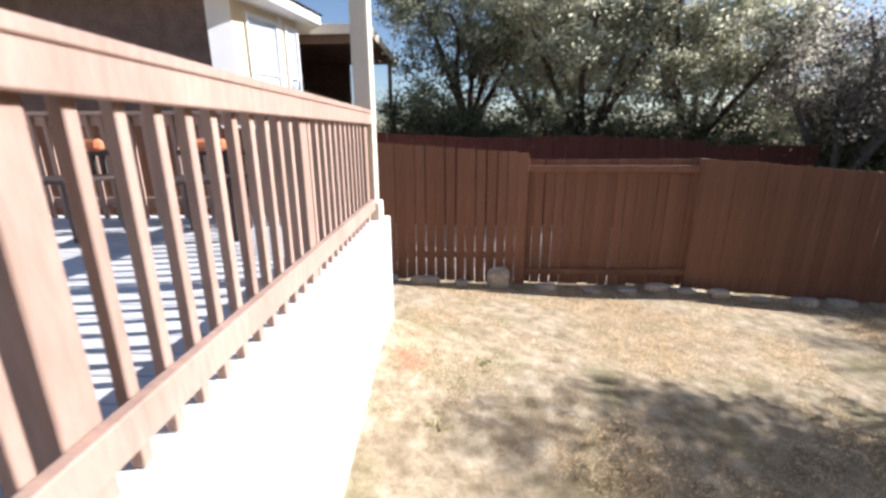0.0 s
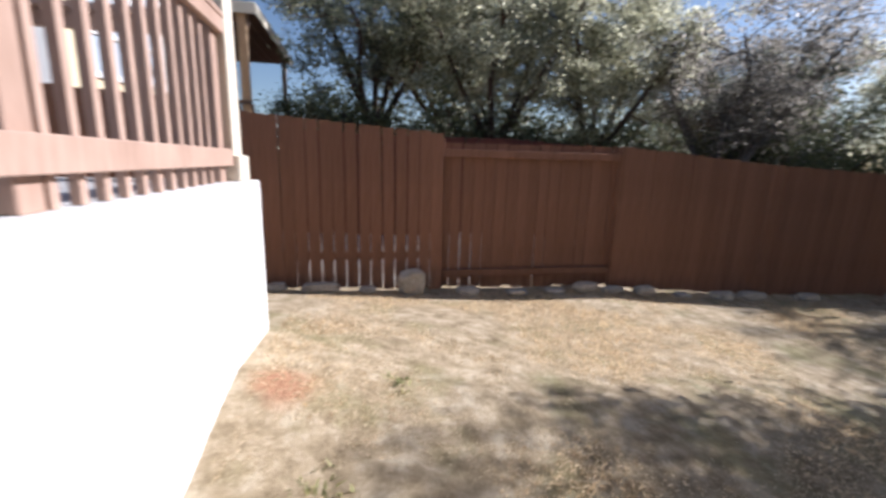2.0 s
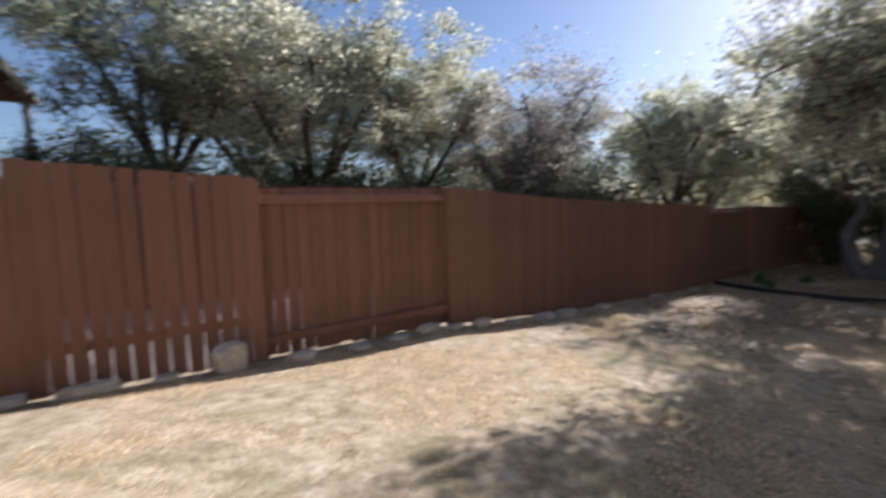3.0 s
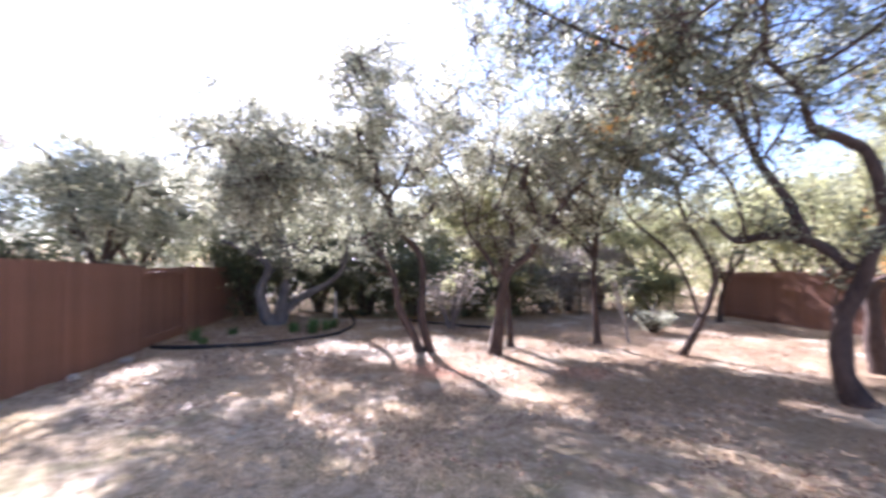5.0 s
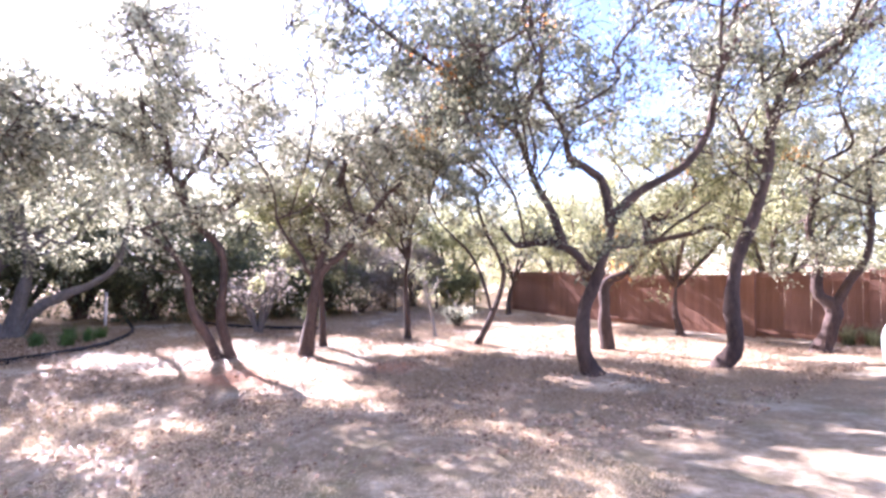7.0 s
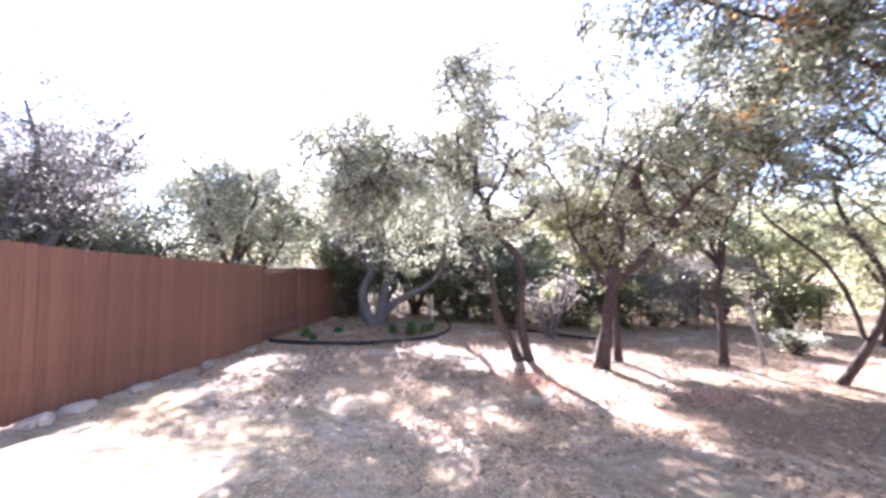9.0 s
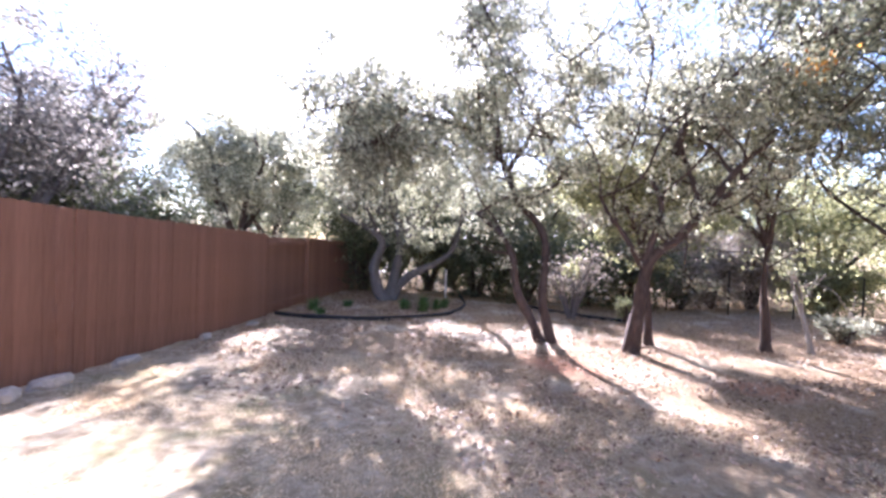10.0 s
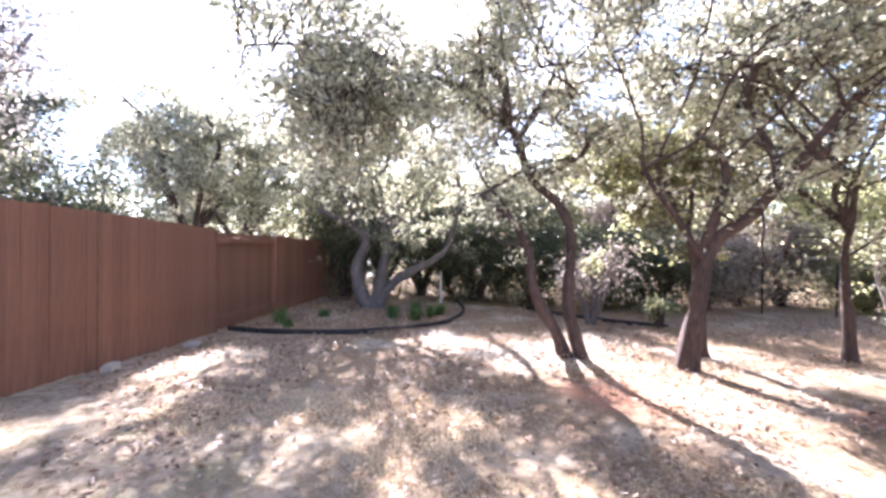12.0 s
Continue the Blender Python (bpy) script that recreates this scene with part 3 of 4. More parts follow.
tree("oak_tree", "thin live oak leaning away behind a forked oak", (9.75, -2.25), [
    [(0.00, 0.00, -0.50), (0.08, 0.02, 0.40), (0.28, 0.08, 1.30), (0.75, 0.20, 2.15), (1.20, 0.30, 3.00)],
    [(0.28, 0.08, 1.30), (1.10, -0.45, 2.20), (2.10, -0.80, 2.80), (3.00, -1.10, 3.20)],
    [(0.75, 0.20, 2.15), (1.70, 0.60, 2.80), (2.80, 0.80, 3.30)],
], 0.075, 24, 22000, leaf=0.09, clumps=OPEN, foliage=M_LEAF_LIGHT, extra=7, crown_r=1.9, top=4.6, swing=0.2, centre=(1.9, 0.0), spread=0.11,
     sprays=((2.3, 0.6, 2.9, 1.1, 26), (2.4, -0.9, 2.8, 1.0, 26), (1.4, 0.0, 3.5, 1.1, 20), (3.3, -0.3, 3.3, 1.0, 22)))
tree("oak_tree", "slender live oak with forked top on pale soil", (9.74, -4.48), [
    [(-0.00, -0.00, -0.52), (0.02, 0.03, 0.05), (0.05, 0.06, 0.85), (0.04, 0.04, 1.50)],
    [(0.04, 0.04, 1.50), (-0.06, -0.08, 1.79), (-0.17, -0.22, 2.23), (-0.30, -0.38, 2.59)],
    [(0.04, 0.04, 1.50), (0.15, 0.19, 1.75), (0.28, 0.36, 2.01), (0.29, 0.37, 2.47)],
    [(0.04, 0.04, 1.50), (0.90, 0.30, 2.15), (1.90, 0.55, 2.60), (3.00, 0.90, 3.10)],
], 0.095, 13, 26000, leaf=0.085, clumps=OPEN, foliage=M_LEAF, extra=12, crown_r=2.4, top=6.6, spread=0.1,
     sprays=((1.3, 0.3, 2.8, 1.0, 22), (0.9, 1.0, 3.5, 1.0, 18), (1.7, -0.9, 3.3, 1.0, 18), (2.4, 0.7, 2.7, 0.9, 22), (3.2, 1.0, 3.4, 0.9, 20)))
tree("oak_tree", "thin pale sapling on bare soil", (9.8, -5.4), [
    [(0.00, 0.01, -0.55), (0.09, 0.10, -0.05), (0.23, 0.25, 0.64), (0.25, 0.27, 1.00)],
    [(0.12, 0.13, 0.10), (0.04, 0.04, 0.67), (-0.02, -0.02, 0.97)],
], 0.05, 14, 260, foliage=M_LEAF_LIGHT, low=0.8, bark=M_PALE_BARK)
tree("oak_tree", "slim double-stemmed oak with curving trunks", (8.2, -5.5), [
    [(0.02, 0.02, -0.52), (-0.22, -0.27, 0.10), (-0.39, -0.47, 0.92), (-0.34, -0.41, 1.47), (-0.08, -0.09, 2.29), (0.02, 0.02, 2.98), (-0.11, -0.13, 3.39), (0.25, 0.30, 3.95)],
    [(-0.21, -0.24, 0.26), (-0.09, -0.10, 0.92), (0.14, 0.17, 1.60), (0.50, 0.60, 2.14), (0.73, 0.87, 2.56), (0.87, 1.04, 3.25), (0.61, 0.72, 3.81)],
], 0.07, 15, 22000, leaf=0.085, clumps=OPEN, foliage=M_LEAF, extra=12, crown_r=2.7, top=7.0)
CROOKED_TRUNK = [
    [(-0.01, -0.01, -0.50), (0.12, 0.09, -0.04), (0.11, 0.07, 0.63), (-0.08, -0.05, 1.30), (-0.20, -0.14, 1.78), (-0.25, -0.18, 2.25)],
    [(-0.25, -0.18, 2.21), (-0.57, -0.40, 2.62), (-1.04, -0.73, 2.96), (-1.33, -0.93, 3.47), (-1.42, -1.00, 4.18), (-1.52, -1.07, 4.88), (-1.67, -1.17, 5.74)],
    [(-0.22, -0.15, 2.07), (-0.14, -0.10, 2.73), (0.08, 0.06, 3.04), (0.31, 0.22, 3.25), (0.43, 0.30, 3.85), (0.71, 0.50, 4.39), (0.68, 0.47, 5.20), (0.64, 0.45, 6.11)],
]
SIDE_LIMBS = [
    [(1.03, 0.72, 3.72), (1.20, 1.50, 4.10), (1.10, 2.40, 4.40), (1.20, 3.30, 4.70), (1.30, 4.00, 5.00)],
    [(1.20, 1.50, 4.10), (0.70, 2.20, 4.10), (0.30, 2.90, 4.20)],
    [(0.03, 0.02, 1.30), (0.38, 0.26, 1.68), (0.85, 0.60, 1.78), (1.27, 0.89, 1.73), (1.62, 1.13, 2.09)],
    [(0.38, 0.26, 1.68), (0.54, 0.38, 2.27), (0.78, 0.55, 2.88), (1.03, 0.72, 3.72), (1.37, 0.97, 4.17)],
    [(-1.42, -1.00, 4.18), (-1.73, -1.22, 4.57), (-2.14, -1.51, 4.67)],
]
# dark leaf colour paints in the shadow of this crown's underside
tree("oak_tree", "large live oak with crooked trunk and wide limbs", (4.67, -5.07), CROOKED_TRUNK + SIDE_LIMBS, 0.15, 16, 26000, leaf=0.085, clumps=OPEN, foliage=M_LEAF_DARK, extra=12, crown_r=3.2, top=7.6, rust=900, twigs=10, spread=0.1,
     sprays=((0.6, 2.9, 4.2, 1.1, 30), (1.3, 3.7, 4.7, 1.1, 28), (0.3, 2.2, 3.8, 0.9, 20), (-0.4, 2.6, 5.2, 1.2, 18), (1.2, 1.5, 3.9, 1.0, 18)))
tree("oak_tree", "live oak with low crooked side limbs", (6.6, -7.3), [
    [(-0.50, -0.37, -0.39), (-0.44, -0.33, 0.46), (-0.49, -0.37, 0.98), (-0.88, -0.65, 1.28), (-1.11, -0.83, 1.90), (-1.20, -0.90, 2.42), (-1.66, -1.24, 2.68)],
    [(-1.11, -0.83, 1.90), (-1.84, -1.37, 2.09), (-2.44, -1.82, 2.27), (-2.77, -2.07, 2.03)],
], 0.13, 17, 24000, foliage=M_LEAF_LIGHT, extra=8, crown_r=2.8, top=6.4, rust=700)
tree("oak_tree", "tall leaning live oak with long trunk", (3.6, -7.2), [
    [(0.01, 0.01, -0.50), (-0.22, -0.09, 0.04), (-0.18, -0.07, 0.74), (-0.26, -0.10, 1.53), (-0.51, -0.20, 2.40), (-0.66, -0.26, 3.16), (-0.70, -0.27, 3.83), (-0.94, -0.37, 4.55), (-1.40, -0.55, 4.90), (-1.94, -0.77, 5.27)],
    [(-0.62, -0.25, 3.22), (-0.30, -0.12, 3.56), (-0.03, -0.01, 3.80)],
    [(-0.70, -0.27, 3.83), (-0.59, -0.23, 4.53), (-0.56, -0.22, 5.33)],
], 0.135, 18, 13000, leaf=0.085, clumps=OPEN, foliage=M_LEAF, extra=11, crown_r=2.8, top=7.6)
tree("oak_tree", "low forked live oak near the far fence", (3.02, -10.7), [
    [(0.00, 0.00, -0.50), (-0.16, -0.04, 0.14), (-0.20, -0.05, 0.56), (0.06, 0.01, 0.90), (0.01, 0.00, 1.69), (0.19, 0.04, 2.18), (0.10, 0.02, 2.79)],
    [(-0.20, -0.05, 0.56), (-0.50, -0.11, 1.23), (-0.74, -0.17, 1.81), (-0.76, -0.17, 2.7), (-0.72, -0.16, 3.6)],
], 0.165, 19, 17000, foliage=M_LEAF, extra=8, crown_r=2.8, top=6.4)
tree("oak_tree", "grey-barked oak with leaning limbs in edged bed", (14.15, 3.68), [
    [(-0.02, 0.00, -0.51), (-0.04, 0.34, -0.07), (-0.04, 0.42, 0.59), (-0.03, 0.19, 1.27), (-0.05, 0.68, 1.70), (-0.09, 1.48, 2.06)],
    [(-0.02, -0.07, -0.44), (0.00, -0.41, -0.03), (0.02, -0.98, 0.38), (0.06, -1.71, 0.71), (0.08, -2.30, 1.21), (0.10, -2.63, 2.30)],
    [(-0.02, 0.00, -0.36), (-0.01, -0.31, 0.63), (0.00, -0.42, 1.63), (-0.02, -0.13, 2.37)],
], 0.2, 20, 36000, foliage=M_LEAF, extra=12, crown_r=3.0, top=5.8, fill=120, bark=M_GREY_BARK)


def far_tree(label, x, y, height, spread, seed, leaves, leaf, foliage, stems=5, fork=0.22, bark=None, reach=None, category="tree", low=0.9, name="oak_tree", fill=160, puff=0.2, belly=0.58, clumps=(0.0, 0.1, 0.5, 1.3, 3.1)):
    rnd = random.Random(seed)
    return tree(name, label, (x, y), wild_limbs(rnd, (x, y), height * 0.9, spread, stems, fork), 0.05 + height * 0.013, seed, leaves, leaf, foliage, bark,
                reach or height * 0.22, 0.3, 9, puff, 0.2, category, 0.15, low, 0, spread * 1.15, height, fill, belly=belly, clumps=clumps)


OAK = "live oak with grey-green crown behind wooden fence"
# the paler leaf colour brightens the crowns whose boughs catch the sun
for x, y, h, s, sd, fol in ((0.7, 13.4, 8.6, 2.5, 32, M_LEAF_DARK), (3.3, 11.0, 7.2, 2.5, 33, M_LEAF_PALE), (6.1, 11.3, 7.2, 2.2, 34, M_LEAF_PALE), (3.0, 15.5, 9.0, 2.8, 35, M_LEAF_DARK),
                            (13.4, 8.2, 6.3, 2.5, 37, M_LEAF_PALE), (16.8, 8.6, 5.6, 2.6, 38, M_LEAF_DARK), (10.6, 11.0, 5.0, 2.2, 39, M_LEAF_DARK)):
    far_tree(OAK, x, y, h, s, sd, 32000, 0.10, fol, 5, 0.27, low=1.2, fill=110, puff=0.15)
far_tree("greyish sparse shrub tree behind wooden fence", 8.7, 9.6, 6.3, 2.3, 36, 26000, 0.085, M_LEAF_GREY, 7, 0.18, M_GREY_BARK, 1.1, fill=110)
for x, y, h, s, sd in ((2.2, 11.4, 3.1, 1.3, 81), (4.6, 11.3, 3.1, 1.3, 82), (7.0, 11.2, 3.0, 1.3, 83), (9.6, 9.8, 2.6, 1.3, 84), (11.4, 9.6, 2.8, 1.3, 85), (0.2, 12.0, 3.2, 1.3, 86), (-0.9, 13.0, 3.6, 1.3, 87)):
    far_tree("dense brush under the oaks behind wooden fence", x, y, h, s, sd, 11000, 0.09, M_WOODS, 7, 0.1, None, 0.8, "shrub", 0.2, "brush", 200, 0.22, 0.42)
# oaks added only to throw broken shade on the far fence
for x, y, sd in ((13.2, -11.4, 91), (9.3, -11.3, 92), (6.3, -11.6, 93)):
    far_tree("slender live oak added to dapple the far fence", x, y, 5.2, 2.1, sd, 8000, 0.10, M_LEAF_LIGHT, 5, 0.3, low=1.6, fill=30, clumps=OPEN)
for x, y, h, s, sd, fol in ((18.5, 5.6, 5.8, 2.6, 41, M_LEAF), (19.5, 2.0, 6.0, 2.6, 42, M_LEAF), (20.0, -1.8, 6.2, 2.6, 43, M_LEAF), (19.0, -5.2, 5.8, 2.6, 44, M_LEAF_TAN), (20.5, -8.5, 6.2, 2.8, 45, M_LEAF_LIGHT),
                            (17.5, -11.8, 6.0, 2.6, 46, M_LEAF_LIGHT), (15.0, -16.5, 7.2, 2.8, 47, M_LEAF_LIGHT), (10.5, -17.0, 7.0, 2.8, 48, M_LEAF), (6.0, -17.5, 7.2, 2.8, 49, M_LEAF_LIGHT), (1.0, -17.0, 7.0, 2.8, 50, M_LEAF)):
    far_tree("leafy tree at the wooded edge of the yard", x, y, h, s, sd, 17000, 0.13, fol, 6, 0.15, low=0.4)
# low brush along the wooded edge
for x, y, h, s, sd, fol in ((16.6, 5.0, 3.7, 1.5, 61, M_WOODS), (17.4, 2.8, 3.9, 1.6, 62, M_WOODS), (16.4, 1.0, 2.7, 1.5, 63, M_WOODS), (15.9, -0.9, 2.6, 1.5, 64, M_WOODS), (15.8, -2.7, 2.5, 1.5, 65, M_WOODS), (16.0, -4.5, 2.5, 1.5, 55, M_WOODS),
                            (16.6, -6.2, 2.4, 1.4, 66, M_LEAF_TAN), (17.4, -7.8, 3.0, 1.5, 67, M_LEAF_TAN), (17.6, -9.6, 3.2, 1.5, 68, M_LEAF_TAN), (16.6, -11.2, 1.9, 1.3, 69, M_LEAF_LIGHT), (18.6, -0.2, 3.8, 1.7, 56, M_WOODS), (17.9, 4.1, 4.3, 1.6, 58, M_WOODS), (18.2, 1.6, 4.2, 1.6, 59, M_WOODS), (18.6, -3.8, 3.0, 1.6, 57, M_LEAF_LIGHT)):
    far_tree("dense brush at the wooded edge of the yard", x, y, h, s, sd, 16000, 0.10, fol, 7, 0.08, None, 0.7, "shrub", 0.1, "brush", 240, 0.22, 0.42)
far_tree("small dry shrub with pale curled leaves", 12.6, -1.5, 2.1, 0.9, 71, 1300, 0.075, M_LEAF_TAN, 6, 0.1, M_GREY_BARK, 0.5, "shrub", 0.4, "dry_shrub", 0)
far_tree("small green shrub on bare soil", 12.5, -2.9, 0.7, 0.35, 72, 900, 0.07, M_LEAF_LIGHT, 5, 0.1, None, 0.25, "shrub", 0.05, "shrub", 20, 0.08)
far_tree("round grey-green shrub on bare soil", 11.3, -7.2, 0.65, 0.5, 73, 1800, 0.07, M_LEAF_PALE, 6, 0.1, None, 0.25, "shrub", 0.05, "shrub", 60, 0.08)


def woods(name, label, spots, count, seed, foliage):
    """Far woods that nobody could count: overlapping leafy masses, one object."""
    w, r = Leaves(seed), np.random.RandomState(seed)
    for x, y, rad, h in spots:
        z = gz(x, y)
        for _ in range(42):
            d = r.normal(0, 1, 3)
            d /= np.linalg.norm(d)
            d *= r.uniform(0.6, 1.0)
            w.cluster((x + d[0] * rad, y + d[1] * rad, z + h * 0.46 + d[2] * h * 0.5), count, (0.55, 0.55, 0.4))
    tagged(new(name, w.mesh(name, 0.22, foliage)), label, "woods", kind="stuff")


rw = random.Random(9)
woods("far_woods", "dense far woods beyond the yard", [(rw.uniform(22, 26), 12 - 2.6 * k + rw.uniform(-1, 1), 2.4, rw.uniform(6.0, 7.4)) for k in range(14)] + [(-4 + 2.8 * k, rw.uniform(-25, -21), 2.4, rw.uniform(7.5, 9)) for k in range(11)], 64, 3, M_LEAF_LIGHT)
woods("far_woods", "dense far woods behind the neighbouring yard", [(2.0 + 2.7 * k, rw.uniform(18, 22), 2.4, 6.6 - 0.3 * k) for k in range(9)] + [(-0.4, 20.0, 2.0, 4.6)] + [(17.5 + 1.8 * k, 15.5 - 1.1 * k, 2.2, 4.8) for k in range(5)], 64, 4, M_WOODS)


# ---- post-and-wire fence at the wooded edge ----
def wire_fence():
    f = thing("wire_fence", "dark steel post-and-wire fence before dry brush", "fence", (15.0, -9.0, 0), kind="structure")
    f.location = (0, 0, 0)
    a, b = Vector((14.7, -12.9, 0)), Vector((15.9, -5.5, 0))
    spots = []
    for k in range(5):
        p = a.lerp(b, k / 4)
        z = gz(p.x, p.y)
        spots.append((p.x, p.y, z))
        t = Tubes()
        t.add([(p.x, p.y, z - 0.1), (p.x, p.y, z + 0.7), (p.x, p.y, z + 1.45)], 0.024, 0.022, 6)
        part("post", t.mesh("post", M_EDGING), None, f)
    for h in (0.3, 0.75, 1.25):
        t = Tubes()
        t.add([(x, y, z + h) for x, y, z in spots], 0.004, 0.004, 4)
        part("wire", t.mesh("wire", M_EDGING), None, f)


wire_fence()


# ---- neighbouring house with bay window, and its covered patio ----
# brick coloured dark, so the wall's shade is part of its base colour
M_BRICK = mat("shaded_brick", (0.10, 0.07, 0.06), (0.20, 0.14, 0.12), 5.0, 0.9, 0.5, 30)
M_CREAM = mat("cream_siding", (0.62, 0.50, 0.31), (0.78, 0.67, 0.46), 2.0, 0.8, 0.3, 40)
M_TRIM = mat("white_trim", (0.72, 0.71, 0.68), (0.82, 0.81, 0.79), 2.0, 0.6, 0.1, 60)
M_ROOF = mat("roof_shingle", (0.07, 0.055, 0.05), (0.15, 0.12, 0.11), 6.0, 0.9, 0.6, 40)
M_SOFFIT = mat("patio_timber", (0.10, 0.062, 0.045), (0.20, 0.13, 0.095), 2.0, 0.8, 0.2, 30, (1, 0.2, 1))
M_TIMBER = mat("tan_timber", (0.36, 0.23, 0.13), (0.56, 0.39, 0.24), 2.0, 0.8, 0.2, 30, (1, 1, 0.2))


def glass_mat():
    m = bpy.data.materials.new("window_glass")
    m.use_nodes = True
    q = m.node_tree.nodes["Principled BSDF"]
    # pale blue base stands in for the reflected sky and a blind behind
    q.inputs["Base Color"].default_value = (0.66, 0.74, 0.82, 1)
    q.inputs["Roughness"].default_value, q.inputs["Metallic"].default_value = 0.06, 0.35
    return m


M_GLASS = glass_mat()


def wall_piece(name, p0, p1, z0, z1, thick, material, parent, label="", out=0.0):
    """An upright slab between two plan points, thick towards the left of the way p0 to p1."""
    p0, p1 = Vector((*p0, 0)), Vector((*p1, 0))
    d = (p1 - p0).normalized()
    nrm = Vector((d.y, -d.x, 0))
    bm = bmesh.new()
    box(bm, 0, (p1 - p0).length, -out, thick, z0, z1, 0.004)
    ob = part(name, bm, material, parent, label)
    ob.matrix_basis = Matrix((( d.x, -nrm.x, 0, p0.x), (d.y, -nrm.y, 0, p0.y), (0, 0, 1, 0), (0, 0, 0, 1)))
    return ob


def bay_window(p0, p1, u0, u1, z0, z1, parent):
    a, b = Vector(p0), Vector(p1)
    q0, q1 = a.lerp(b, u0), a.lerp(b, u1)
    w = wall_piece("window", q0, q1, z0, z1, 0.02, M_GLASS, parent, "window pane with sky reflection and pale blind in its colour", 0.012)
    L = (q1 - q0).length
    for x0, x1, a0, a1 in ((-0.05, 0, z0, z1), (L, L + 0.05, z0, z1), (-0.05, L + 0.05, z1, z1 + 0.07), (-0.07, L + 0.07, z0 - 0.07, z0), (0, L, z0 + 0.5, z0 + 0.55)):
        bm = bmesh.new()
        box(bm, x0, x1, -0.045, 0.0, a0, a1, 0.004)
        part("frame", bm, M_TRIM, w, "white window frame")


def build_house():
    h = thing("neighbouring_house", "neighbouring house with shaded brick wall and sunlit cream bay window", "house", (-4.0, 7.45, gz(-2.5, 7)))
    h.location = (0, 0, 0)
    z0 = -0.6
    P = [(-3.95, 7.45), (-3.62, 7.62), (-3.12, 9.25), (-3.5, 9.9)]
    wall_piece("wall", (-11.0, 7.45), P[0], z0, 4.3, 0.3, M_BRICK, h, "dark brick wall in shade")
    wall_piece("corner_trim", P[0], P[1], z0, 4.3, 0.2, M_TRIM, h, "white corner trim")
    wall_piece("wall", P[1], P[2], z0, 4.3, 0.2, M_CREAM, h, "cream bay wall")
    wall_piece("wall", P[2], P[3], z0, 4.3, 0.2, M_CREAM, h, "cream bay wall")
    wall_piece("wall", (-3.5, 9.9), (-5.6, 9.9), z0, 4.3, 0.2, M_CREAM, h)
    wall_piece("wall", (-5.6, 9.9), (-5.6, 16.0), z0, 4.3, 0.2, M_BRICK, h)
    wall_piece("trim", Vector(P[1]).lerp(Vector(P[2]), 0.67), Vector(P[1]).lerp(Vector(P[2]), 0.73), 2.4, 4.2, 0.01, M_TRIM, h, "", 0.03)
    bay_window(P[1], P[2], 0.2, 0.62, 2.62, 4.02, h)
    bay_window(P[1], P[2], 0.80, 0.97, 2.62, 4.02, h)
    bm = bmesh.new()
    vs = [bm.verts.new(v) for v in ((-11.3, 7.0, 4.22), (-3.5, 7.0, 4.22), (-3.15, 7.2, 4.22), (-2.68, 9.5, 4.22), (-3.2, 10.2, 4.22), (-11.3, 10.2, 4.22))]
    up = [bm.verts.new(v) for v in ((-11.3, 7.0, 4.4), (-3.5, 7.0, 4.4), (-3.15, 7.2, 4.4), (-2.68, 9.5, 4.4), (-3.2, 10.2, 4.4), (-11.3, 10.2, 4.4))]
    bm.faces.new(vs[::-1])
    for i in range(6):
        j = (i + 1) % 6
        bm.faces.new((vs[i], vs[j], up[j], up[i]))
    bm.faces.new(up)
    part("eave", bm, M_TRIM, h, "cream eave board")
    bm = bmesh.new()
    lo = [bm.verts.new(v) for v in ((-11.4, 6.95, 4.402), (-3.5, 6.95, 4.402), (-3.1, 7.15, 4.402), (-2.62, 9.5, 4.402), (-3.2, 10.3, 4.402), (-3.2, 15.9, 4.402), (-11.4, 15.9, 4.402))]
    tip0, tip1 = bm.verts.new((-9.5, 11.2, 6.3)), bm.verts.new((-6.5, 11.2, 6.3))
    for i in range(7):
        j = (i + 1) % 7
        tip = tip1 if i in (1, 2, 3, 4) else tip0
        bm.faces.new((lo[i], lo[j], tip))
    bm.faces.new((lo[1], tip1, tip0))
    bm.faces.new((lo[5], tip0, tip1))
    bm.faces.new(lo[::-1])
    part("roof", bm, M_ROOF, h, "dark shingle roof")


build_house()


